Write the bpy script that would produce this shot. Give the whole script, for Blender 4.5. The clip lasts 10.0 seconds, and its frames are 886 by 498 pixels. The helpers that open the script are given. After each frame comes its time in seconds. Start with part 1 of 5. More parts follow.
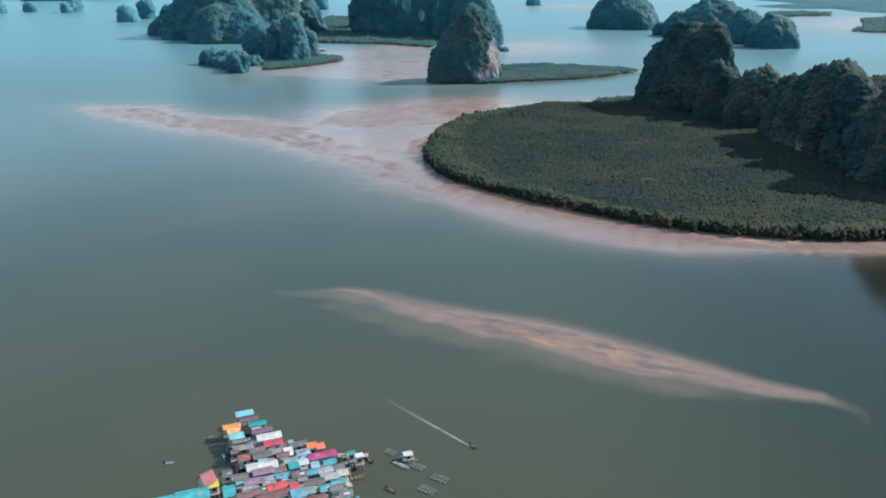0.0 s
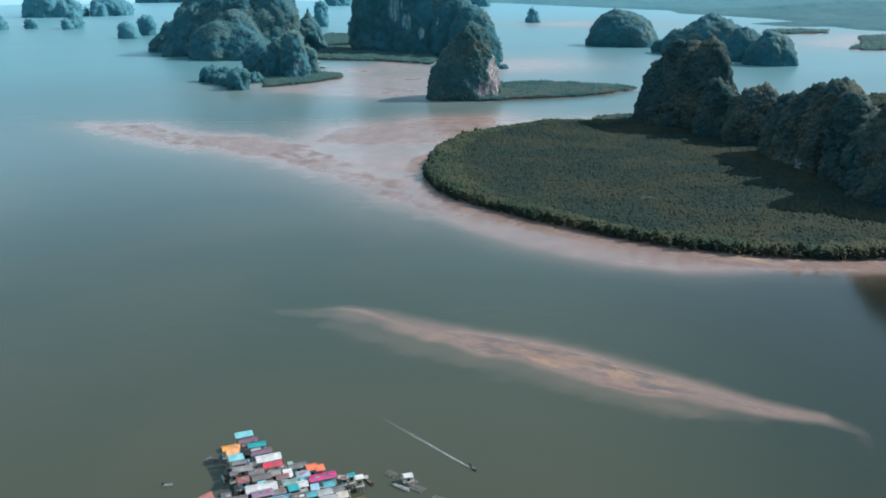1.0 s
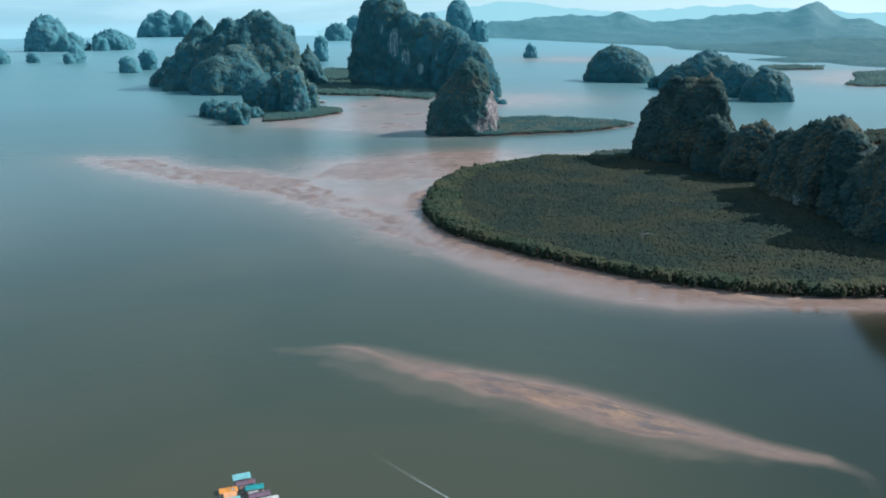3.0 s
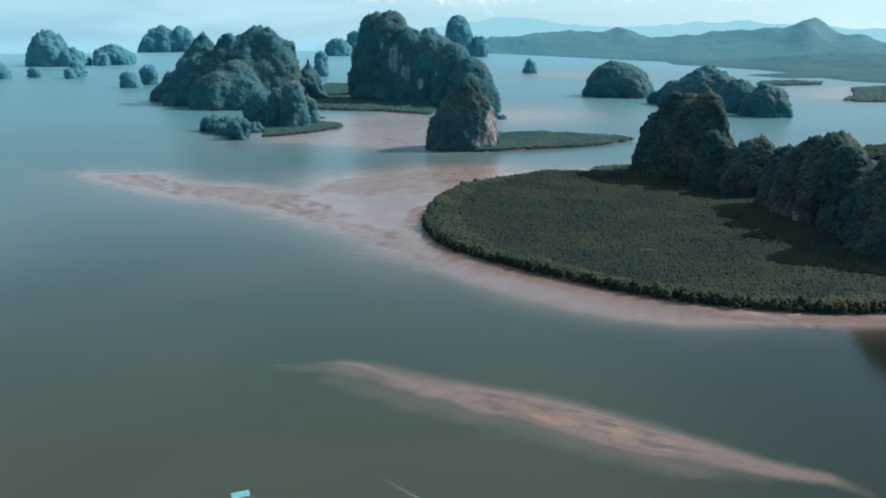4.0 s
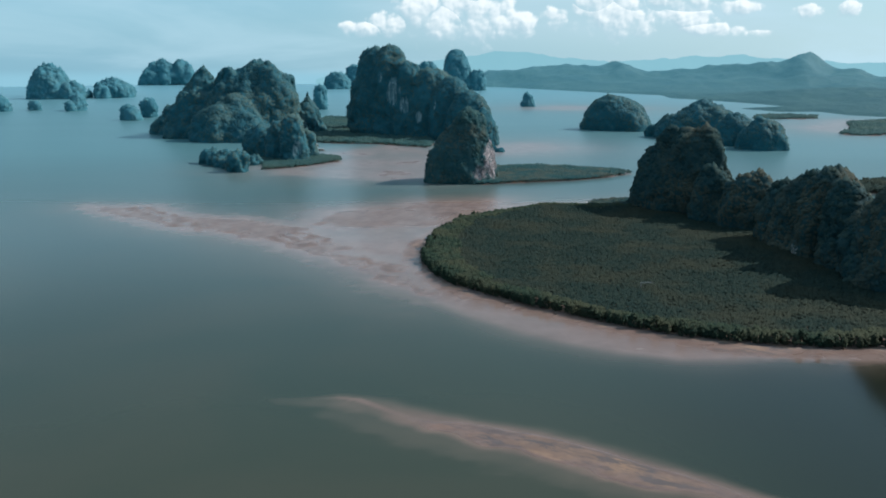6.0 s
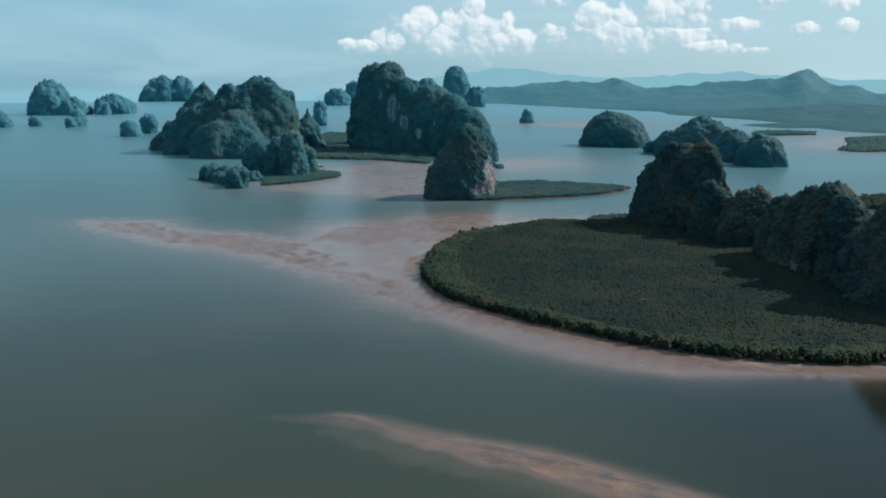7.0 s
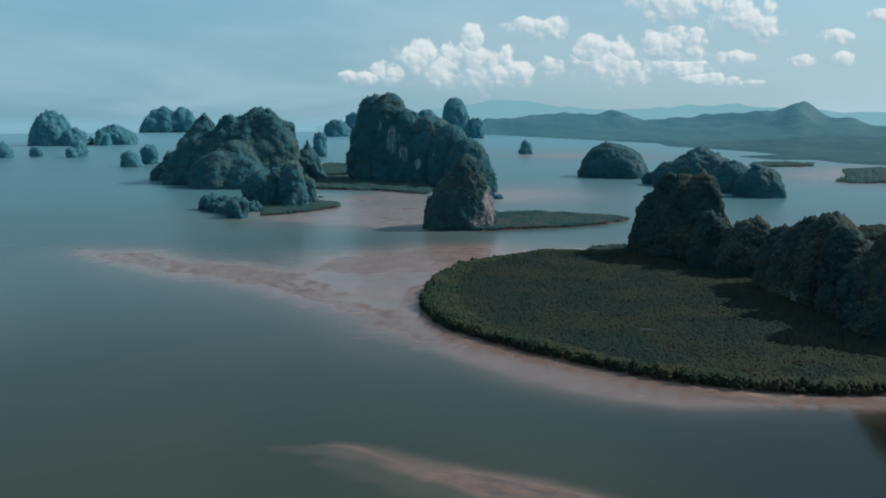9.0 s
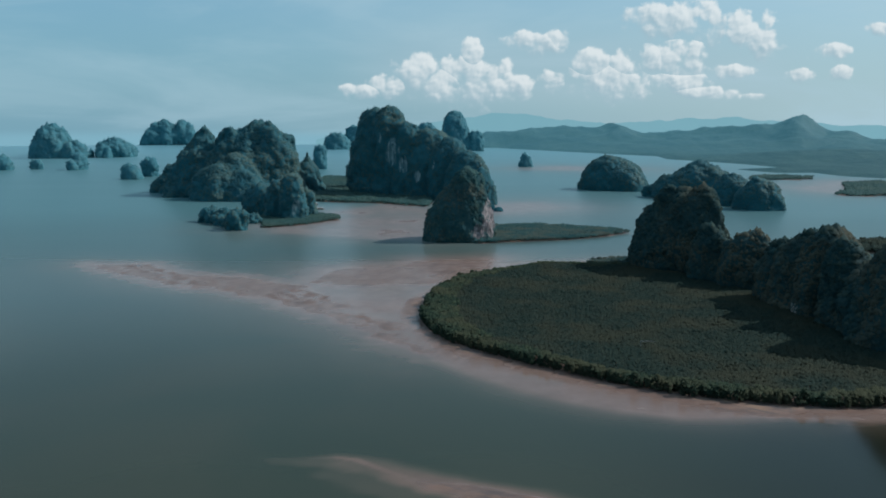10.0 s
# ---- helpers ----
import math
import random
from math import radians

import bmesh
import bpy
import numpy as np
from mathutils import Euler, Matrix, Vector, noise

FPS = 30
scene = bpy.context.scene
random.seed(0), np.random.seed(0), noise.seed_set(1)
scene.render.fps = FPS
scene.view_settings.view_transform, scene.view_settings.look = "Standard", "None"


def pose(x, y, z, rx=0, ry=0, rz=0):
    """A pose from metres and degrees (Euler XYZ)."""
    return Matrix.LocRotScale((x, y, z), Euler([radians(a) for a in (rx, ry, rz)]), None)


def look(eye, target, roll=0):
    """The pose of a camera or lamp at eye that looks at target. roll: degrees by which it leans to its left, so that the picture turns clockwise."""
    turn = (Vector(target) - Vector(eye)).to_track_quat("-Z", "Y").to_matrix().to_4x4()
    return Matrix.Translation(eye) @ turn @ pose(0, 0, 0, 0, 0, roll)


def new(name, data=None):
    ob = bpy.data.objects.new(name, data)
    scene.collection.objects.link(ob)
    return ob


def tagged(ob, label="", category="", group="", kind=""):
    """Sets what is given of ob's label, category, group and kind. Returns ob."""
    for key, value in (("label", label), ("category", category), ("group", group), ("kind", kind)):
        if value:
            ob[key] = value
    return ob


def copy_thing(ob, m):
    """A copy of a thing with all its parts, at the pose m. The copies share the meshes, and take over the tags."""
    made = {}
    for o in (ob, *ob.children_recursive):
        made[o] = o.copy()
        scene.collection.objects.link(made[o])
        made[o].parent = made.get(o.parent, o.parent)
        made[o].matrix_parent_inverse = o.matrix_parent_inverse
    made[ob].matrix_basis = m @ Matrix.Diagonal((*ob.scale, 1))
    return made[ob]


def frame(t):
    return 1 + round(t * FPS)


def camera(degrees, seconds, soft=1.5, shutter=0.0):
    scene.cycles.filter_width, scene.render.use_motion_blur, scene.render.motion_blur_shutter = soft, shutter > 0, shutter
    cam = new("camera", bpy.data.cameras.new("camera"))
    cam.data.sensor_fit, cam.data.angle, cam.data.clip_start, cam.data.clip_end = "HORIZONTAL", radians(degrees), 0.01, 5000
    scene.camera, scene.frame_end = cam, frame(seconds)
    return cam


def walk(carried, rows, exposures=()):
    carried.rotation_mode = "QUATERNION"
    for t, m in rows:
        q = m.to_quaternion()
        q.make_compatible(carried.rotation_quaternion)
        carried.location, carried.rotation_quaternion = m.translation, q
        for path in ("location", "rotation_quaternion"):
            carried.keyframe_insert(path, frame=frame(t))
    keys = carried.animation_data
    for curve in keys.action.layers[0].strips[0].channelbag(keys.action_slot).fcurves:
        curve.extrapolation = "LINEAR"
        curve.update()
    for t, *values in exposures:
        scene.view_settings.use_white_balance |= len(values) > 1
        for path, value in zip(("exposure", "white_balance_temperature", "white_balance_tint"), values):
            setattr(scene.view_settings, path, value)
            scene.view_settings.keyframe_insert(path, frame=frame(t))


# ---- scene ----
cam = camera(55.2, 10.0, soft=1.9)
ROWS = [
    (0.0, 0.00, 0.00, 140.00, 0.000, -19.060, -0.334),
    (0.5, -0.22, 0.37, 140.71, -0.039, -18.531, -0.291),
    (1.0, -0.42, 0.73, 141.36, -0.067, -18.013, -0.254),
    (1.5, -0.61, 1.07, 141.96, -0.102, -17.476, -0.201),
    (2.0, -0.80, 1.40, 142.50, -0.122, -16.930, -0.188),
    (2.5, -0.97, 1.71, 142.98, -0.165, -16.348, -0.148),
    (4.0, -1.42, 2.53, 144.08, -0.248, -14.851, -0.049),
    (4.5, -1.55, 2.78, 144.34, -0.296, -14.325, -0.059),
    (5.0, -1.67, 3.00, 144.54, -0.334, -13.784, -0.007),
    (5.5, -1.78, 3.21, 144.68, -0.363, -13.234, 0.009),
    (7.0, -2.04, 3.74, 144.75, -0.426, -11.624, 0.062),
    (7.5, -2.10, 3.88, 144.67, -0.450, -11.050, 0.080),
    (8.0, -2.16, 4.01, 144.52, -0.470, -10.543, 0.075),
    (8.5, -2.20, 4.12, 144.32, -0.480, -10.067, 0.092),
    (9.0, -2.23, 4.21, 144.06, -0.490, -9.545, 0.151),
    (9.5, -2.26, 4.29, 143.74, -0.498, -9.100, 0.164),
    (10.0, -2.27, 4.35, 143.37, -0.504, -8.681, 0.191),
]
walk(cam, [(t, pose(x, y, z, 0, 0, yaw) @ pose(0, 0, 0, 90 + pitch) @ pose(0, 0, 0, 0, 0, roll)) for t, x, y, z, yaw, pitch, roll in ROWS],
     exposures=[(0.0, 1.07, 5980, 6), (5.0, 0.61, 5980, 5), (10.0, 0.02, 5970, 4)])

# ---- world, sun ----
SUN_AZ, SUN_EL = radians(77), radians(39)      # clockwise from +y, up
sun = new("sun", bpy.data.lights.new("sun", "SUN"))
sun.data.energy, sun.data.angle, sun.data.color = 3.1, radians(0.6), (1.0, 0.94, 0.87)
sun.matrix_world = look((0, 0, 900), Vector((0, 0, 900)) - Vector((math.sin(SUN_AZ) * math.cos(SUN_EL), math.cos(SUN_AZ) * math.cos(SUN_EL), math.sin(SUN_EL))))

# cumulus heaps over the mainland: sideways, up, half width, half height, as slopes from straight ahead
CLOUDS = [(-0.024, 0.053, 0.021, 0.017), (-0.053, 0.040, 0.020, 0.009), (-0.086, 0.032, 0.021, 0.006), (0.043, 0.075, 0.011, 0.013), (0.045, 0.050, 0.030, 0.020), (0.084, 0.040, 0.023, 0.011), (0.009, 0.040, 0.027, 0.013), (0.119, 0.089, 0.028, 0.009), (0.139, 0.094, 0.013, 0.009), (0.182, 0.066, 0.017, 0.013), (0.221, 0.063, 0.019, 0.015), (0.247, 0.070, 0.015, 0.012), (0.280, 0.073, 0.021, 0.017), (0.209, 0.047, 0.040, 0.015), (0.275, 0.044, 0.027, 0.009), (0.305, 0.032, 0.033, 0.005), (0.271, 0.118, 0.039, 0.016), (0.321, 0.108, 0.009, 0.015), (0.367, 0.098, 0.024, 0.019), (0.346, 0.057, 0.020, 0.006), (0.460, 0.080, 0.021, 0.007), (0.425, 0.053, 0.016, 0.005), (0.468, 0.056, 0.011, 0.006), (0.374, 0.029, 0.011, 0.003), (0.133, 0.047, 0.012, 0.008), (0.513, 0.106, 0.013, 0.005)]


class Nodes:
    """Short hand for building node trees."""

    def __init__(self, tree):
        self.tree = tree
        tree.nodes.clear()

    def add(self, type_name, **values):
        node = self.tree.nodes.new(type_name)
        for key, value in values.items():
            if key == "op":
                node.operation = value
            elif key == "blend":
                node.blend_type = value
            elif key == "kind":
                node.data_type = value
        return node

    def put(self, socket, value):
        if isinstance(value, bpy.types.NodeSocket):
            self.tree.links.new(value, socket)
        elif isinstance(value, tuple) and len(value) == 3 and socket.type == "RGBA":
            socket.default_value = (*value, 1)
        else:
            socket.default_value = value

    def math(self, op, a, b=0.0, c=0.0, clamp=False):
        node = self.add("ShaderNodeMath", op=op)
        node.use_clamp = clamp
        for socket, value in zip(node.inputs, (a, b, c)):
            self.put(socket, value)
        return node.outputs[0]

    def mix(self, fac, a, b, blend="MIX"):
        node = self.add("ShaderNodeMix", kind="RGBA", blend=blend)
        self.put(node.inputs[0], fac)
        self.put(node.inputs[6], a)
        self.put(node.inputs[7], b)
        return node.outputs[2]

    def noise(self, vector, scale, detail=4.0, rough=0.55, distortion=0.0):
        node = self.add("ShaderNodeTexNoise")
        self.put(node.inputs["Vector"], vector)
        for key, value in (("Scale", scale), ("Detail", detail), ("Roughness", rough), ("Distortion", distortion)):
            self.put(node.inputs[key], value)
        return node.outputs[0]

    def span(self, value, low, high, to_low=0.0, to_high=1.0):
        node = self.add("ShaderNodeMapRange")
        node.interpolation_type = "SMOOTHSTEP"
        for socket, v in zip(node.inputs, (value, low, high, to_low, to_high)):
            self.put(socket, v)
        return node.outputs[0]

    def scaled(self, vector, x, y, z):
        node = self.add("ShaderNodeVectorMath", op="MULTIPLY")
        self.put(node.inputs[0], vector)
        node.inputs[1].default_value = (x, y, z)
        return node.outputs[0]

    def place(self):
        return self.add("ShaderNodeNewGeometry").outputs["Position"]

    def bump(self, height, strength, distance):
        node = self.add("ShaderNodeBump")
        self.put(node.inputs["Height"], height)
        node.inputs["Strength"].default_value, node.inputs["Distance"].default_value = strength, distance
        return node.outputs[0]

    def finish(self, color, rough=0.8, normal=None, metal=0.0, spec=0.3, ior=1.45):
        bsdf = self.add("ShaderNodeBsdfPrincipled")
        self.put(bsdf.inputs["Base Color"], color)
        self.put(bsdf.inputs["Roughness"], rough)
        self.put(bsdf.inputs["Metallic"], metal)
        bsdf.inputs["Specular IOR Level"].default_value = spec
        bsdf.inputs["IOR"].default_value = ior
        if normal is not None:
            self.put(bsdf.inputs["Normal"], normal)
        return bsdf.outputs[0]

    def surface(self, shader):
        out = self.add("ShaderNodeOutputMaterial")
        self.put(out.inputs[0], shader)


def build_world():
    world = bpy.data.worlds.new("sky")
    world.use_nodes = True
    scene.world = world
    n = Nodes(world.node_tree)
    sky = n.add("ShaderNodeTexSky")
    sky.sky_type, sky.sun_disc = "NISHITA", False
    sky.sun_elevation, sky.sun_rotation = SUN_EL, SUN_AZ
    sky.air_density, sky.dust_density, sky.ozone_density = 1.0, 0.4, 2.0
    way = n.add("ShaderNodeTexCoord").outputs["Generated"]
    parts = n.add("ShaderNodeSeparateXYZ")
    n.put(parts.inputs[0], way)
    x, y, z = parts.outputs
    ahead = n.math("MAXIMUM", y, 0.05)
    u, v = n.math("DIVIDE", x, ahead), n.math("DIVIDE", z, ahead)
    flat = n.add("ShaderNodeCombineXYZ")
    n.put(flat.inputs[0], u)
    n.put(flat.inputs[1], v)
    flat = flat.outputs[0]
    # heaps: soft ellipses, broken up into rounded puffs; rise: how far up its own heap a place lies
    heap, rise = None, None
    for cu, cv, a, b in CLOUDS:
        across, up = n.math("DIVIDE", n.math("SUBTRACT", u, cu), a * 1.45), n.math("DIVIDE", n.math("SUBTRACT", v, cv), b * 1.45)
        up = n.math("MAXIMUM", up, n.math("MULTIPLY", up, 0.72))
        one = n.math("SUBTRACT", 1.0, n.math("ADD", n.math("MULTIPLY", across, across), n.math("MULTIPLY", up, up)))
        tilt = n.math("ADD", up, n.math("MULTIPLY", across, 0.30))
        if heap is None:
            heap, rise = one, tilt
        else:
            more = n.math("GREATER_THAN", one, heap)
            rise = n.math("ADD", n.math("MULTIPLY", tilt, more), n.math("MULTIPLY", rise, n.math("SUBTRACT", 1.0, more)))
            heap = n.math("MAXIMUM", heap, one)

    def puffs(where):
        """Rounded cauliflower heads of three sizes."""
        bent = n.add("ShaderNodeVectorMath", op="ADD")
        n.put(bent.inputs[0], where)
        wisp = n.add("ShaderNodeTexNoise")
        n.put(wisp.inputs["Vector"], where)
        wisp.inputs["Scale"].default_value, wisp.inputs["Detail"].default_value = 90.0, 4.0
        n.put(bent.inputs[1], n.scaled(wisp.outputs["Color"], 0.010, 0.010, 0.0))
        total = None
        for size, weight in ((34.0, 0.66), (80.0, 0.30), (190.0, 0.10)):
            cell = n.add("ShaderNodeTexVoronoi")
            cell.voronoi_dimensions, cell.feature = "2D", "SMOOTH_F1"
            n.put(cell.inputs["Vector"], bent.outputs[0])
            cell.inputs["Scale"].default_value, cell.inputs["Smoothness"].default_value = size, 0.35
            head = n.math("MULTIPLY", n.math("SUBTRACT", 0.45, cell.outputs["Distance"]), weight * 2.0)
            total = head if total is None else n.math("ADD", total, head)
        return n.math("ADD", total, n.math("MULTIPLY", n.math("SUBTRACT", n.noise(where, 34.0, 6.0, 0.6), 0.5), 1.1))

    billow = puffs(flat)
    field = n.math("ADD", n.math("MAXIMUM", heap, -1.5), n.math("MULTIPLY", billow, 1.15))
    foot = n.span(rise, -0.75, 0.25, 1.0, 0.0)
    cover = n.span(n.math("SUBTRACT", field, n.math("MULTIPLY", foot, 0.10)), 0.0, n.math("MULTIPLY_ADD", foot, 0.9, 0.6))
    # lit from the right and above, grey and soft at the foot
    moved = n.add("ShaderNodeVectorMath", op="ADD")
    n.put(moved.inputs[0], flat)
    moved.inputs[1].default_value = (0.0030, 0.0034, 0.0)
    shade = n.math("SUBTRACT", billow, puffs(moved.outputs[0]))
    lit = n.span(n.math("ADD", n.math("MULTIPLY", shade, 0.80), n.math("MULTIPLY", rise, 0.55)), -0.60, 0.60)
    cloud = n.mix(lit, (2.60, 3.30, 3.65), (5.6, 5.5, 5.35))
    # thin high veil
    veil = n.noise(n.scaled(flat, 1.0, 4.5, 1.0), 3.2, 5.0, 0.55, 0.4)
    veil = n.math("MULTIPLY", n.span(veil, 0.40, 0.72), n.math("MULTIPLY", n.span(x, -0.3, 0.3, 0.45, 0.8), n.span(z, 0.20, 0.40, 1.0, 0.0)))
    low = n.span(z, 0.0, 0.20, 1.0, 0.0)
    haze = n.mix(n.span(x, -0.45, 0.50), (1.14, 2.30, 2.96), (2.22, 3.14, 3.50))
    haze = n.mix(n.span(z, 0.13, 0.30), haze, (0.90, 1.62, 1.92))      # clearer higher up
    haze = n.mix(n.span(z, 0.66, 0.95), haze, (2.8, 3.7, 4.0))      # unseen brighter zenith, added to lift the shade
    base = n.mix(n.math("MULTIPLY_ADD", low, 0.18, 0.72), sky.outputs[0], haze)
    base = n.mix(veil, base, (3.0, 3.9, 4.3))
    bank = n.math("MULTIPLY", n.math("MULTIPLY", n.span(v, 0.005, 0.035), n.span(v, 0.06, 0.13, 1.0, 0.0)), n.math("MULTIPLY", n.span(u, -0.14, -0.02), n.span(u, 0.30, 0.52, 1.0, 0.25)))
    base = n.mix(n.math("MULTIPLY", bank, 0.40), base, (2.85, 3.50, 3.80))      # grey haze between the heaps
    base = n.mix(n.math("MULTIPLY", cover, 0.86), base, cloud)
    # below the skyline: the far sea
    base = n.mix(n.span(z, -0.022, -0.010, 0.85, 0.0), base, (1.68, 2.94, 3.49))
    back = n.add("ShaderNodeBackground")
    n.put(back.inputs[0], base)
    back.inputs[1].default_value = 0.145
    out = n.add("ShaderNodeOutputWorld")
    n.put(out.inputs[0], back.outputs[0])


build_world()


# ---- materials ----
def material(name, build):
    made = bpy.data.materials.new(name)
    made.use_nodes = True
    n = Nodes(made.node_tree)
    n.surface(build(n))
    return made


def foliage(dark, light, dry, grain=0.35, blotch=0.02, lift=1.0, gloss=0.06):
    def build(n):
        p = n.place()
        island = n.add("ShaderNodeNewGeometry").outputs["Random Per Island"]
        c = n.mix(n.span(n.math("ADD", n.math("MULTIPLY", island, 0.6), n.math("MULTIPLY", n.noise(p, grain, 5.0, 0.65), 0.6)), 0.3, 0.95), dark, light)
        c = n.mix(n.math("MULTIPLY", n.span(n.noise(p, blotch, 4.0, 0.6), 0.42, 0.64), 0.70), c, dry)
        return n.finish(c, 0.75, n.bump(n.noise(p, grain * 3.0, 4.0, 0.7), 0.5, 0.5 * lift), spec=gloss)
    return build


def limestone(veg, veg_light, rock, rock_dark, tan, scale=1.0, gloss=0.25):
    """Karst under scrub; the cliffs' bare scars are held in the mesh."""
    def build(n):
        p = n.place()
        scar = n.add("ShaderNodeAttribute")
        scar.attribute_name = "bare"
        streak = n.noise(n.scaled(p, 1.0, 1.0, 0.16), 0.22 / scale, 5.0, 0.65, 0.5)
        mask = n.span(n.math("MULTIPLY_ADD", n.math("SUBTRACT", streak, 0.5), 2.2, scar.outputs["Fac"]), 0.62, 0.95)
        stone = n.mix(n.span(n.noise(n.scaled(p, 1, 1, 0.3), 0.35 / scale, 6.0, 0.65), 0.42, 0.66), rock_dark, rock)
        stone = n.mix(n.math("MULTIPLY", n.span(streak, 0.52, 0.70), 0.6), stone, tan)
        green = n.mix(n.span(n.noise(p, 0.25 / scale, 5.0, 0.7), 0.3, 0.75), veg, veg_light)
        rough = n.noise(p, 0.3 / scale, 6.0, 0.7)
        return n.finish(n.mix(mask, green, stone), 0.85, n.bump(rough, 0.5, 1.2 * scale), spec=gloss)
    return build


def sand(n, p, height):
    """Wet sand: pale pinkish sheet, brown rippled crests, orange and grey patches on the highest parts."""
    grain = n.noise(p, 0.05, 6.0, 0.65)
    axes = n.add("ShaderNodeSeparateXYZ")
    n.put(axes.inputs[0], p)
    x, y = axes.outputs[0], axes.outputs[1]
    c = n.mix(n.span(grain, 0.3, 0.7), (0.230, 0.150, 0.124), (0.295, 0.202, 0.170))
    c = n.mix(n.span(y, 375.0, 395.0, 1.0, 0.0), c, n.mix(n.span(grain, 0.3, 0.7), (0.165, 0.108, 0.080), (0.225, 0.148, 0.110)))      # browner sand on the outer bar
    c = n.mix(n.span(y, 560.0, 640.0, 0.45, 0.0), c, (0.160, 0.102, 0.080))      # darker along the mangrove shore
    c = n.mix(n.span(y, 860.0, 1000.0), c, n.mix(n.span(grain, 0.3, 0.7), (0.235, 0.182, 0.172), (0.320, 0.252, 0.240)))      # greyer sand in the cove
    drift = n.add("ShaderNodeCombineXYZ")      # along and across the set of the tide
    n.put(drift.inputs[0], n.math("MULTIPLY", n.math("SUBTRACT", n.math("MULTIPLY", x, 0.857), n.math("MULTIPLY", y, 0.516)), 0.42))
    n.put(drift.inputs[1], n.math("MULTIPLY", n.math("ADD", n.math("MULTIPLY", x, 0.516), n.math("MULTIPLY", y, 0.857)), 1.7))
    drift = drift.outputs[0]
    ribs = n.noise(n.scaled(p, 0.55, 1.5, 1.0), 0.16, 6.0, 0.68, 1.6)
    crest = n.span(n.math("MULTIPLY_ADD", n.math("SUBTRACT", ribs, 0.5), 0.10, height), 0.005, 0.115)
    brown = n.mix(n.span(n.noise(n.scaled(p, 0.8, 1.2, 1), 0.11, 6.0, 0.7, 0.6), 0.35, 0.65), (0.128, 0.078, 0.064), (0.225, 0.136, 0.106))
    c = n.mix(n.math("MULTIPLY", crest, n.span(height, 0.10, 0.16, 0.75, 0.35)), c, brown)
    across = n.scaled(drift, 3.4, 0.20, 1.0)      # ripple ridges across the banks
    ripples = n.noise(across, 0.13, 4.0, 0.6, 0.25)
    some = n.math("MULTIPLY", n.span(height, 0.0, 0.05), n.math("MULTIPLY", n.span(y, 420.0, 520.0), n.span(height, 0.2, 0.3, 1.0, 0.0)))
    c = n.mix(n.math("MULTIPLY", n.span(ripples, 0.52, 0.62), n.math("MULTIPLY", some, 0.65)), c, (0.290, 0.205, 0.178))
    c = n.mix(n.math("MULTIPLY", n.span(ripples, 0.36, 0.46, 1.0, 0.0), n.math("MULTIPLY", some, 0.55)), c, (0.115, 0.072, 0.060))
    c = n.mix(n.math("MULTIPLY", n.span(n.noise(p, 0.035, 4.0, 0.6), 0.44, 0.60), n.math("MULTIPLY", n.span(height, 0.09, 0.17), 0.6)), c, (0.32, 0.192, 0.124))
    grey = n.math("MULTIPLY", n.span(n.noise(drift, 0.11, 8.0, 0.74, 0.3), 0.49, 0.56), n.math("MULTIPLY", n.span(height, 0.05, 0.15), 0.8))
    c = n.mix(grey, c, (0.088, 0.074, 0.076))
    return n.mix(n.span(height, 0.28, 0.48), c, (0.030, 0.028, 0.018)), ribs      # dark mud under the trees


def bed(n):
    p = n.place()
    axes = n.add("ShaderNodeSeparateXYZ")
    n.put(axes.inputs[0], p)
    c, ribs = sand(n, p, axes.outputs[2])
    wet = n.span(axes.outputs[2], 0.02, 0.22, 0.24, 0.95)
    return n.finish(c, wet, n.bump(n.math("ADD", n.noise(p, 0.7, 5.0, 0.65), ribs), 0.5, 0.12), spec=0.4)


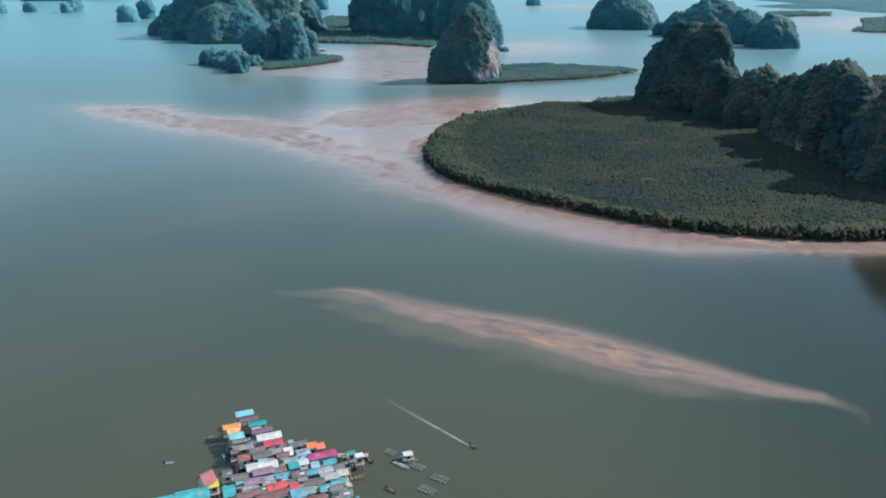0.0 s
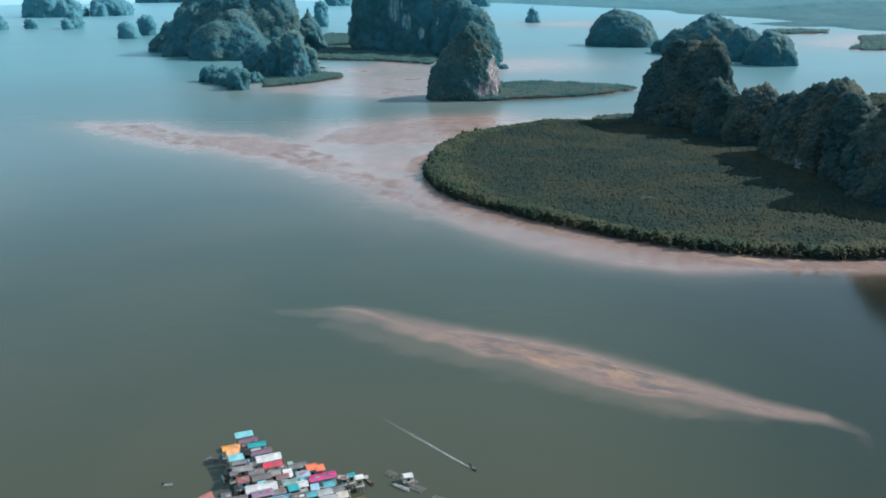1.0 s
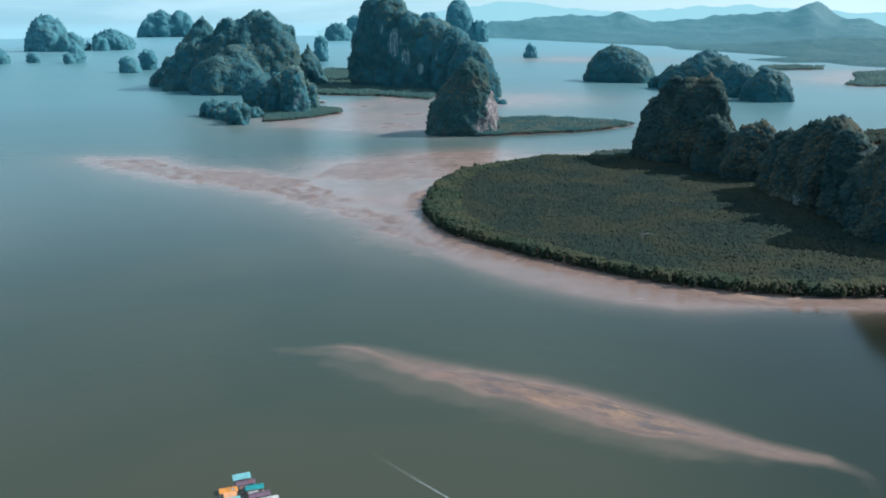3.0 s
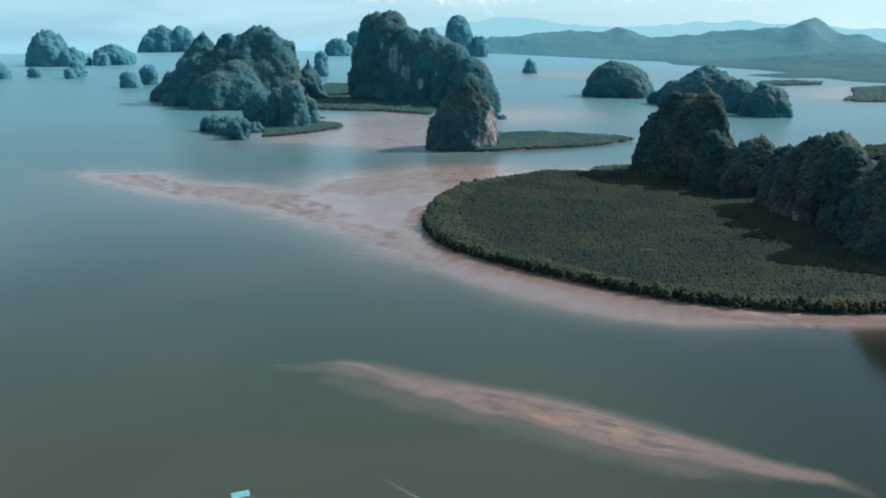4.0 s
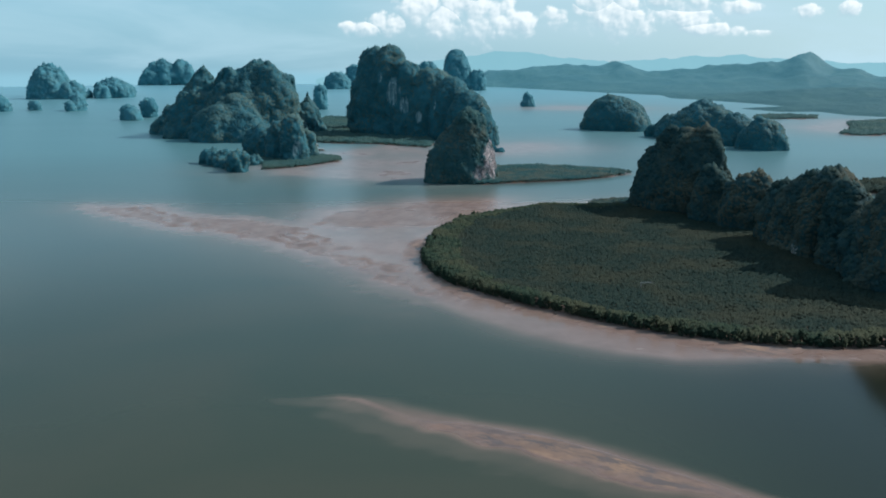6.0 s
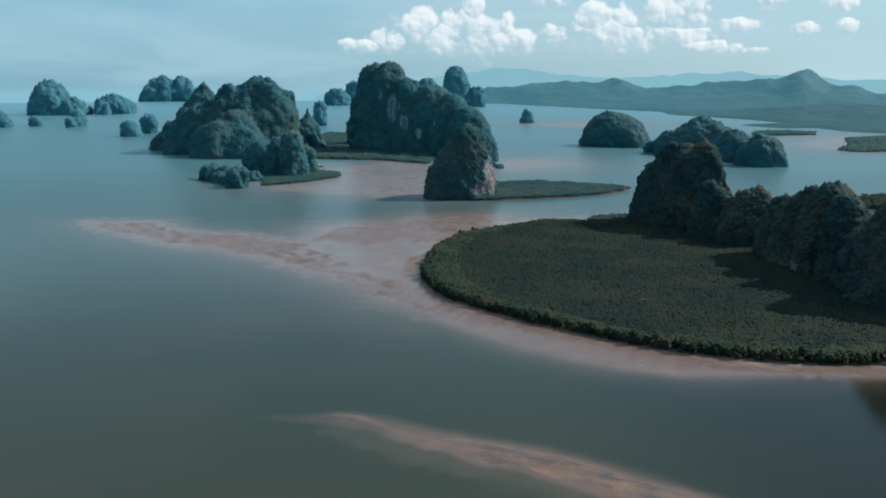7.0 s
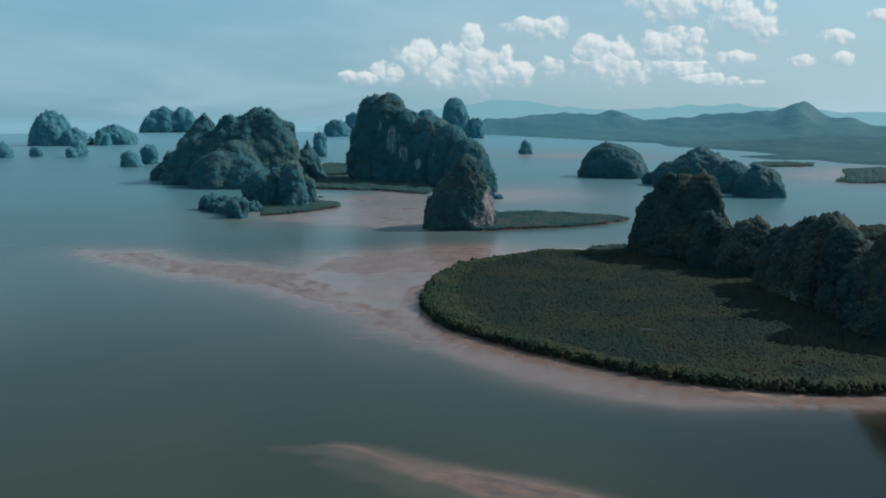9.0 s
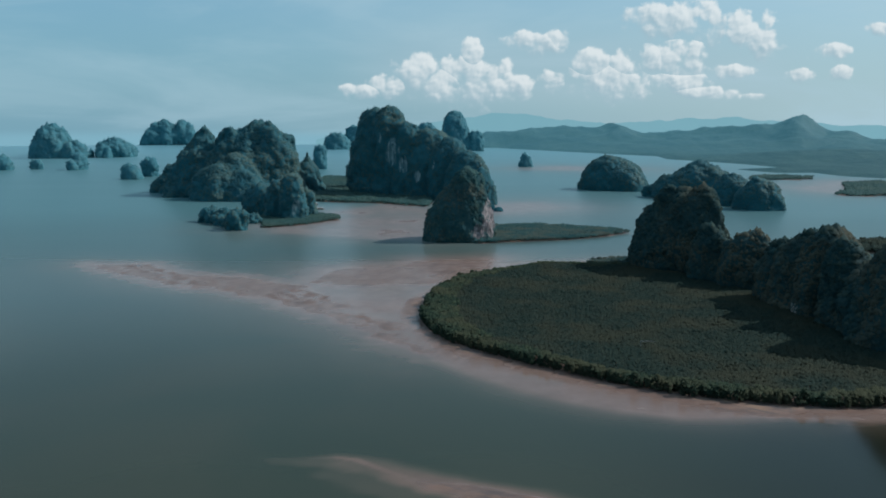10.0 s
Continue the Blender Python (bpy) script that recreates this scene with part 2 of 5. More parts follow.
def sea(n):
    """Silty water: the bottom shows through where it is shallow, silt hides it where it is deep; gloss on top."""
    p = n.place()
    depth = n.add("ShaderNodeAttribute")
    depth.attribute_name = "depth"
    d = n.math("ADD", depth.outputs["Fac"], n.math("MULTIPLY", n.math("SUBTRACT", n.noise(n.scaled(p, 1, 1.6, 1), 0.03, 5.0, 0.6, 0.6), 0.5), 0.035))
    d = n.math("MAXIMUM", d, 0.0)
    clear = n.math("MULTIPLY", n.math("POWER", 2.718, n.math("MULTIPLY", d, -2.8)), 0.94)
    silt = n.noise(n.scaled(p, 1, 1.4, 1), 0.006, 4.0, 0.5, 0.8)
    c = n.mix(n.span(silt, 0.35, 0.7), (0.036, 0.046, 0.028), (0.046, 0.051, 0.031))
    c = n.mix(n.math("MULTIPLY", n.span(d, 0.0, 1.1, 1.0, 0.0), 0.72), c, (0.090, 0.082, 0.056))
    axes = n.add("ShaderNodeSeparateXYZ")
    n.put(axes.inputs[0], p)
    ridge_mirror = n.math("MULTIPLY", n.span(n.math("MULTIPLY_ADD", silt, 24.0, n.math("MULTIPLY_ADD", axes.outputs[1], -0.14, axes.outputs[0])), 138.0, 160.0), n.span(axes.outputs[1], 398.0, 410.0, 0.92, 0.0))
    # right-hand water darkened in its colour, to offset the sky's bright reflection
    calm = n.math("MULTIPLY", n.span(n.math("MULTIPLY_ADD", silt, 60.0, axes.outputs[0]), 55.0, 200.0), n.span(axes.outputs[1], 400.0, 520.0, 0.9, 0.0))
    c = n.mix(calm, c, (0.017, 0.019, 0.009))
    c = n.mix(ridge_mirror, c, (0.013, 0.014, 0.008))      # the ridge's dark reflection, put into the water's colour
    c = n.mix(n.span(axes.outputs[1], 450.0, 1500.0, 0.0, 0.85), c, n.mix(n.span(axes.outputs[1], 1500.0, 4500.0), (0.100, 0.215, 0.238), (0.165, 0.350, 0.410)))      # greener further out; the haze over it is put into the colour
    stirred = n.math("MULTIPLY", n.span(n.math("MULTIPLY_ADD", silt, -80.0, axes.outputs[1]), 170.0, 350.0, 0.55, 0.0), n.span(axes.outputs[0], 20.0, 130.0, 1.0, 0.0))
    c = n.mix(stirred, c, (0.062, 0.056, 0.035))      # mud stirred up round the village
    bottom, _ = sand(n, p, n.math("MULTIPLY", d, -0.5))
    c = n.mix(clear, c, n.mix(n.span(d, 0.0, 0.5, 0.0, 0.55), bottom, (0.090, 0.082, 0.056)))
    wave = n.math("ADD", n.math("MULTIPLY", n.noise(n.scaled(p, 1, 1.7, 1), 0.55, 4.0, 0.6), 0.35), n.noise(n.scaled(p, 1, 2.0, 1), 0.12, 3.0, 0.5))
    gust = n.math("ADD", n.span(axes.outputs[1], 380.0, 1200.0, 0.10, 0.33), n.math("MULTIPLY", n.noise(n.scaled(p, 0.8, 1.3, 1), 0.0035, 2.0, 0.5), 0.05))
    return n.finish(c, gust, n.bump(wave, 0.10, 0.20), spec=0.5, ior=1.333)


BED, SEA = material("wet_sand", bed), material("silty_water", sea)
MANGROVE = material("mangrove_leaves", foliage((0.017, 0.031, 0.027), (0.029, 0.040, 0.031), (0.047, 0.047, 0.031), 0.16, 0.016))
MANGROVE_EDGE = material("mangrove_edge_leaves", foliage((0.018, 0.033, 0.024), (0.044, 0.060, 0.038), (0.066, 0.064, 0.038), 0.3, 0.03))
# teal dark tones: haze over the shaded ridge, put into the leaves
SCRUB = material("cliff_scrub", foliage((0.016, 0.045, 0.050), (0.044, 0.064, 0.054), (0.092, 0.084, 0.060), 0.10, 0.022, 0.5))
# bluer and paler with distance: haze put into the leaf colours
SCRUB_FAR = material("island_scrub_hazed", foliage((0.020, 0.090, 0.114), (0.046, 0.104, 0.106), (0.070, 0.106, 0.090), 0.07, 0.012, 0.3, 0.3))
SCRUB_ROCK = material("rock_scrub_hazed", foliage((0.020, 0.068, 0.078), (0.050, 0.092, 0.084), (0.094, 0.098, 0.078), 0.16, 0.03))
SCRUB_DISTANT = material("distant_scrub_hazed", foliage((0.050, 0.168, 0.210), (0.066, 0.182, 0.216), (0.074, 0.180, 0.206), 0.03, 0.006, 0.3, 0.3))
BARK = material("bark", lambda n: n.finish(n.mix(n.noise(n.place(), 3.0), (0.06, 0.045, 0.033), (0.13, 0.10, 0.08)), 0.9))
# teal greens, bluer further off: haze put into the cliff colours
KARST = material("karst_near", limestone((0.014, 0.045, 0.052), (0.034, 0.060, 0.056), (0.34, 0.30, 0.27), (0.10, 0.09, 0.08), (0.30, 0.21, 0.15), 0.7))
KARST_MID = material("karst_mid_hazed", limestone((0.020, 0.098, 0.126), (0.032, 0.110, 0.128), (0.30, 0.36, 0.37), (0.09, 0.17, 0.19), (0.28, 0.31, 0.30), 1.2, 0.3))
KARST_PALE = material("karst_bare", limestone((0.020, 0.068, 0.080), (0.040, 0.082, 0.082), (0.46, 0.38, 0.38), (0.075, 0.070, 0.074), (0.30, 0.21, 0.19), 0.45))
KARST_FAR = material("karst_far_hazed", limestone((0.050, 0.168, 0.210), (0.066, 0.182, 0.216), (0.17, 0.27, 0.30), (0.09, 0.21, 0.25), (0.17, 0.25, 0.27), 2.5, 0.3))
# blue-green lift for haze put into the low isles' leaves
ISLE = material("low_isle_leaves_hazed", foliage((0.022, 0.066, 0.068), (0.038, 0.086, 0.078), (0.052, 0.084, 0.068), 0.1, 0.01, 0.6, 0.3))


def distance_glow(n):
    # unlit: the far ridge gives off the pale airlight itself
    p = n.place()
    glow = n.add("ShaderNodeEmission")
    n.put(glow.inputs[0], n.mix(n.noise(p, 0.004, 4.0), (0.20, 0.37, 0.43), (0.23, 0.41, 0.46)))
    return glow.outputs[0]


def hazy_hills(n):
    """Distant wooded hills: a backdrop, part lit, part airlight added as a glow."""
    p = n.place()
    green = n.mix(n.span(n.noise(p, 0.006, 6.0, 0.65), 0.35, 0.7), (0.014, 0.046, 0.052), (0.034, 0.070, 0.068))
    lit = n.finish(green, 0.8, n.bump(n.noise(p, 0.02, 5.0, 0.65), 0.8, 10.0), spec=0.3)
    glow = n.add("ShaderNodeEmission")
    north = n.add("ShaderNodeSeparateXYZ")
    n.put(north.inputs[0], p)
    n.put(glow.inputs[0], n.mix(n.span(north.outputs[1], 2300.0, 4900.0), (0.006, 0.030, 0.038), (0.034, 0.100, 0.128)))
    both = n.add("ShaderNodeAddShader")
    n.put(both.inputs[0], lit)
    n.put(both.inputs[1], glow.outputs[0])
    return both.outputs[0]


HILL, HILL_PALE = material("hazy_hills", hazy_hills), material("far_hills_glow", distance_glow)


# ---- plain mesh helpers ----
def mesh_of(name, verts, faces, mat, parent=None, smooth=True, normals=None):
    """One mesh object from arrays of vertices and equal-sided faces."""
    verts, faces = np.asarray(verts, np.float32), np.asarray(faces, np.int32)
    me = bpy.data.meshes.new(name)
    k = faces.shape[1]
    me.vertices.add(len(verts))
    me.vertices.foreach_set("co", verts.ravel())
    me.loops.add(faces.size)
    me.loops.foreach_set("vertex_index", faces.ravel())
    me.polygons.add(len(faces))
    me.polygons.foreach_set("loop_start", np.arange(0, faces.size, k, dtype=np.int32))
    me.polygons.foreach_set("use_smooth", np.full(len(faces), smooth))
    me.materials.append(mat)
    me.update(calc_edges=True)
    if normals is not None:
        me.normals_split_custom_set_from_vertices(normals.astype(np.float32))
    ob = new(name, me)
    ob.parent = parent
    return ob


def part(name, bm, mat, parent, label=""):
    """Links a bmesh as one mesh object under a thing or a part."""
    me = bpy.data.meshes.new(name)
    bm.to_mesh(me)
    bm.free()
    me.materials.append(mat)
    ob = new(name, me)
    ob.parent = parent
    return tagged(ob, label)


def hashed(i, j, seed):
    k = (i.astype(np.int64) * 374761393 + j.astype(np.int64) * 668265263 + seed * 974711) & 0x7FFFFFFF
    k = ((k ^ (k >> 13)) * 1274126177) & 0x7FFFFFFF
    return ((k ^ (k >> 16)) & 0xFFFF) / 65535.0


def ripple(x, y, size, octaves=4, seed=1):
    """Smooth noise of about -1 to 1 over the plan."""
    total, amp, gain = np.zeros_like(x, dtype=float), 1.0, 0.0
    for o in range(octaves):
        u, v = x / size, y / size
        i, j = np.floor(u), np.floor(v)
        a, b = u - i, v - j
        a, b = a * a * (3 - 2 * a), b * b * (3 - 2 * b)
        n00, n10, n01, n11 = hashed(i, j, seed + o), hashed(i + 1, j, seed + o), hashed(i, j + 1, seed + o), hashed(i + 1, j + 1, seed + o)
        total += amp * (2 * ((n00 * (1 - a) + n10 * a) * (1 - b) + (n01 * (1 - a) + n11 * a) * b) - 1)
        gain, amp, size = gain + amp, amp * 0.5, size * 0.5
    return total / gain * 1.6


def lumps(p, size, octaves=3, seed=1):
    """Smooth noise of about -1 to 1 in space; p holds x, y, z last."""
    total, amp, gain = np.zeros(p.shape[:-1]), 1.0, 0.0
    for o in range(octaves):
        q = p / size
        i = np.floor(q)
        f = q - i
        f = f * f * (3 - 2 * f)
        for corner in range(8):
            d = np.array([corner & 1, corner >> 1 & 1, corner >> 2 & 1])
            w = np.prod(np.where(d, f, 1 - f), -1)
            c = (i + d).astype(np.int64)
            total += amp * w * (2 * hashed(c[..., 0] + 7919 * c[..., 2], c[..., 1] - 10473 * c[..., 2], seed + o) - 1)
        gain, amp, size = gain + amp, amp * 0.5, size * 0.5
    return total / gain * 1.6


def inside(points, x, y):
    """Metres from an outline in plan: plus inside, minus outside."""
    best, odd = np.full(x.shape, 1e9), np.zeros(x.shape, bool)
    for (ax, ay), (bx, by) in zip(points, points[1:] + points[:1]):
        dx, dy = bx - ax, by - ay
        k = np.clip(((x - ax) * dx + (y - ay) * dy) / (dx * dx + dy * dy + 1e-9), 0, 1)
        best = np.minimum(best, np.hypot(x - ax - k * dx, y - ay - k * dy))
        if ay != by:
            odd ^= ((ay > y) != (by > y)) & (x < ax + (y - ay) * dx / dy)
    return np.where(odd, best, -best)


def along(axis, widths, crests, x, y):
    """A bank along a line: height falls with the square of the distance over the local half width."""
    best = np.full(x.shape, -9.0)
    for (ax, ay), (bx, by), w0, w1, c0, c1 in zip(axis, axis[1:], widths, widths[1:], crests, crests[1:]):
        dx, dy = bx - ax, by - ay
        k = np.clip(((x - ax) * dx + (y - ay) * dy) / (dx * dx + dy * dy), 0, 1)
        d = np.hypot(x - ax - k * dx, y - ay - k * dy) / (w0 + (w1 - w0) * k)
        best = np.maximum(best, c0 + (c1 - c0) * k - 0.45 * d ** 3.2)
    return best


# ---- the plan ----
BAR = [(-71, 347), (-46, 348), (-26, 339), (-6, 327), (15, 315), (37, 303), (57, 290), (75, 278), (93, 268), (110, 259), (124, 253), (132, 244), (132, 231)]
BAR_WIDTHS = [5, 8, 10, 11, 12, 12.5, 12.5, 11, 9, 6, 4.5, 3.5, 3.5]
BAR_CRESTS = [-0.7, -0.30, -0.14, 0.03, 0.15, 0.19, 0.20, 0.18, 0.08, 0.02, -0.02, -0.45, -1.2]
SPUR = [(-56, 349), (-45, 351), (-36, 348), (-20, 335), (-8, 326), (1, 320), (15, 313)]
HALO = [(-44, 333), (-6, 312), (25, 298), (55, 279), (81, 263), (105, 257)]
CRESTS = [[(-348, 834), (-326, 839), (-290, 841), (-245, 793), (-171, 767), (-120, 733), (-98, 700), (-83, 668), (-63, 646), (-79, 635), (-105, 639), (-138, 674), (-183, 710), (-238, 734), (-296, 780)],
          [(-108, 643), (-79, 635), (-60, 619), (-21, 584), (-18, 569), (-36, 564), (-75, 601)],
          [(-53, 570), (-32, 563), (-3, 526), (2, 508), (-16, 524), (-35, 541)]]
LOBE = [(-110, 741), (-108, 779), (-99, 809), (-73, 824), (-35, 833), (-21, 856), (56, 867), (48, 830), (15, 799), (-1, 737), (-41, 739), (-70, 729)]
WOOD = [(-14, 605), (-6, 567), (6, 540), (24, 519), (40, 501), (71, 473), (99, 450), (126, 432), (153, 422), (180, 415), (207, 411), (237, 413), (287, 419), (393, 565), (462, 849), (304, 883), (186, 825), (147, 826), (113, 834), (74, 809), (35, 775), (8, 732), (-8, 675)]
FLAT = [(-353, 843), (-251, 745), (-181, 703), (-126, 656), (-94, 621), (-56, 576), (-23, 529), (6, 487), (36, 449), (65, 426), (91, 410), (118, 401), (152, 402), (190, 404), (235, 408), (285, 414), (393, 565), (306, 891), (153, 860), (66, 849), (10, 865), (-46, 839), (-94, 815), (-113, 774), (-102, 730), (-141, 742), (-186, 767), (-247, 799), (-296, 835)]
CHANNEL_FLAT = [(-234, 1142), (-201, 1171), (-142, 1228), (-132, 1382), (-76, 1432), (-19, 1358), (-15, 1024), (-56, 1036), (-97, 1038), (-155, 1061)]
SPIT_LEFT = [(-234, 1124), (-208, 1137), (-178, 1162), (-139, 1216), (-154, 1266), (-193, 1296), (-238, 1303), (-259, 1256)]
SPIT_CENTRE = [(47, 983), (84, 993), (153, 1013), (199, 1038), (249, 1081), (235, 1109), (173, 1144), (121, 1155), (73, 1142)]
PLAIN = [(-227, 1494), (-170, 1475), (-111, 1466), (-17, 1401), (-3, 1469), (-60, 1699), (-144, 1924), (-223, 2089), (-275, 2128), (-278, 1837)]
SHORE = [(139, 4392), (315, 4408), (482, 4095), (744, 3642), (893, 3427), (861, 3179), (963, 2971), (1034, 2788), (1061, 2624), (886, 2525), (941, 2365), (1054, 2370), (1065, 2227), (1161, 2103), (1327, 2032)] + [(3600, 2600), (2900, 3990), (2000, 4490), (1000, 4820), (120, 4910)]
LOW_ISLE = [(768, 2088), (796, 2069), (925, 2094), (965, 2178), (898, 2220), (815, 2194)]
LOW_ISLE_NEAR = [(782, 1659), (811, 1623), (913, 1651), (1092, 1884), (1063, 2022), (940, 1963), (874, 1799)]
BACK_WOOD = [(446, 913), (484, 913), (533, 934), (583, 1024), (534, 1009), (494, 990)]
GROVE = [(148, 844), (169, 837), (192, 824), (210, 865), (191, 872), (160, 864)]
MUD_BANKS = [[(795, 1812), (889, 1910), (980, 2019), (934, 1847), (809, 1712)],
             [(94, 1326), (140, 1344), (197, 1397), (171, 1453), (113, 1452)],
             [(281, 2524), (468, 2449), (569, 2539), (396, 2621)]]


def level(x, y):
    """Height of the bed over the water's surface."""
    wobble = ripple(x, y, 60, 4, 3)
    fine = ripple(x, y * 1.8, 14, 3, 7)
    h = np.full(x.shape, -4.0)
    h = np.maximum(h, along(BAR, BAR_WIDTHS, BAR_CRESTS, x + 3 * fine, y + 3 * wobble) + 0.07 * fine)
    h = np.maximum(h, along(SPUR, [1.5, 2.5, 3, 3, 3, 3, 2], [-0.4, -0.06, 0.03, 0.02, 0.04, 0.02, 0.0], x, y + wobble) + 0.02 * fine)
    h = np.maximum(h, along(HALO, [9, 13, 14, 13, 11, 7], [-0.6, -0.42, -0.36, -0.32, -0.30, -0.45], x + 4 * wobble, y + 4 * fine) + 0.05 * fine)
    s = inside(FLAT, x + 4 * wobble, y + 4 * ripple(x, y, 45, 3, 9))
    h = np.maximum(h, np.where(s > 0, np.minimum(0.03, 0.004 * s), (0.013 + 0.022 * np.clip((560 - y) / 100, 0, 1)) * s) - 0.055 + 0.05 * np.clip((590 - y) / 60, 0, 1) + (0.05 * wobble + 0.02 * fine) * np.exp(np.minimum(s, 0) / 9))
    comb = 0.5 + 0.5 * np.sin((x * 0.80 + y * 0.60) * 0.42 + 3.0 * fine + 2.0 * wobble)
    for crest in CRESTS:
        s = inside(crest, x + 5 * fine, y + 6 * fine + 3 * wobble)
        h = np.maximum(h, np.clip(0.016 * s, -4, 0.05) + 0.015 + (0.075 * comb - 0.03) * np.clip(0.5 + ripple(x, y, 25, 3, 31), 0, 1.3))
    s = inside(LOBE, x + 4 * fine, y + 8 * fine)
    h = np.maximum(h, np.clip(0.008 * s, -4, 0.03) + 0.034 + 0.02 * wobble + 0.022 * fine)
    s = inside(CHANNEL_FLAT, x + 12 * wobble, y + 12 * fine)
    h = np.maximum(h, np.where(s > 0, np.minimum(0.02, 0.003 * s), 0.006 * s) - 0.07 + 0.07 * wobble + 0.03 * fine)
    for bank in MUD_BANKS:
        s = inside(bank, x + 10 * wobble, y + 20 * fine)
        h = np.maximum(h, np.clip(0.003 * s - 0.06, -4, -0.05) + 0.03 * wobble)
    for outline, rise in ((WOOD, 0.7), (SPIT_LEFT, 0.5), (SPIT_CENTRE, 0.5), (PLAIN, 0.6), (LOW_ISLE, 0.6), (LOW_ISLE_NEAR, 0.6), (BACK_WOOD, 0.6)):
        s = inside(outline, x + 3 * wobble, y + 3 * fine)
        h = np.maximum(h, np.clip(0.0065 * s + np.minimum(0.03 * (s + 14), 0) + 0.11 + (0.08 * wobble + 0.05 * fine) * (s > -40) if outline is WOOD else 0.12 * s - 0.35, -4, rise))
    return h


def fan(fine, near, far):
    """A sheet round the origin out to the horizon, close-meshed in the bay: x, y and quads."""
    a = np.radians(np.concatenate([np.arange(-180, -36, 6.0), np.arange(-36, -30, 0.5), np.arange(-30, 30, fine), np.arange(30, 36, 0.5), np.arange(36, 180, 6.0)]))
    r = np.concatenate([[0.5, 20, 60, 110, 150], 175 * (1500 / 175) ** (np.arange(near) / near), 1500 * (4950 / 1500) ** (np.arange(far + 1) / far)])
    m, k = len(a), len(r)
    a, r = np.meshgrid(a, r, indexing="ij")
    i, j = np.meshgrid(np.arange(m), np.arange(k - 1), indexing="ij")
    i, j = i.ravel(), j.ravel()
    n = (i + 1) % m
    return (r * np.sin(a)).ravel(), (r * np.cos(a)).ravel(), np.stack([i * k + j, n * k + j, n * k + j + 1, i * k + j + 1], 1)


def build_ground_and_water():
    x, y, faces = fan(0.2, 300, 40)
    ground = mesh_of("ground", np.stack([x, y, level(x, y)], 1), faces, BED)
    tagged(ground, "pinkish wet sand banks and mud flats at low tide", "ground", kind="structure")
    x, y, faces = fan(0.15, 400, 70)
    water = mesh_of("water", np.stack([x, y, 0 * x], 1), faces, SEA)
    at = water.data.attributes.new("depth", "FLOAT", "POINT")
    at.data.foreach_set("value", np.maximum(-level(x, y), 0.0).astype(np.float32))
    tagged(water, "calm silty grey-green sea water of a bay", "water", kind="structure")


build_ground_and_water()

# ---- leaf clumps ----
OCTA = np.array([(1, 0, 0), (0, 1, 0), (-1, 0, 0), (0, -1, 0), (0, 0, 1), (0, 0, -1)], float) * 1.15
OCTA_FACES = np.array([(0, 1, 4), (1, 2, 4), (2, 3, 4), (3, 0, 4), (1, 0, 5), (2, 1, 5), (3, 2, 5), (0, 3, 5)])


def clumps(places, sizes, rng, squash=0.75, ragged=0.35, host=(0.0, 0.0, 1.0), lean=0.6):
    """Ragged leaf clumps: one jittered lump at every place. Leaves turn their faces to the light: the normals lean to the host's."""
    count = len(places)
    corners = len(OCTA)
    shape = OCTA[None] * (1 + ragged * rng.uniform(-1, 1, (count, corners, 1))) + rng.normal(0, 0.10, (count, corners, 3))
    turn = rng.uniform(0, 2 * np.pi, count)
    c, s = np.cos(turn)[:, None], np.sin(turn)[:, None]
    shape = np.stack([c * shape[..., 0] - s * shape[..., 1], s * shape[..., 0] + c * shape[..., 1], shape[..., 2] * squash], -1)
    verts = places[:, None, :] + shape * np.asarray(sizes)[:, None, None]
    faces = OCTA_FACES[None] + corners * np.arange(count)[:, None, None]
    face = shape / (np.linalg.norm(shape, axis=-1, keepdims=True) + 1e-6) * (1 - lean) + np.broadcast_to(np.asarray(host), (count, 3))[:, None, :] * lean
    face /= np.linalg.norm(face, axis=-1, keepdims=True) + 1e-6
    return verts.reshape(-1, 3), faces.reshape(-1, 3), face.reshape(-1, 3)


def crowns(x, y, z, reach, rng, each):
    """Tree crowns as heaps of leaf clumps, for many trees at once."""
    t = np.repeat(np.arange(len(x)), each)
    a, q = rng.uniform(0, 2 * np.pi, len(t)), rng.uniform(0, 1, len(t)) ** 0.6
    w = rng.uniform(-0.6, 0.35, len(t))
    rr = reach[t] * q * np.sqrt(np.clip(1 - 0.6 * np.maximum(w, 0) ** 2, 0, 1))
    places = np.stack([x[t] + rr * np.cos(a), y[t] + rr * np.sin(a), z[t] + reach[t] * (w - 0.35 * q)], 1)
    return clumps(places, reach[t] * rng.uniform(0.36, 0.64, len(t)), rng, 0.8, 0.28, lean=0.75)


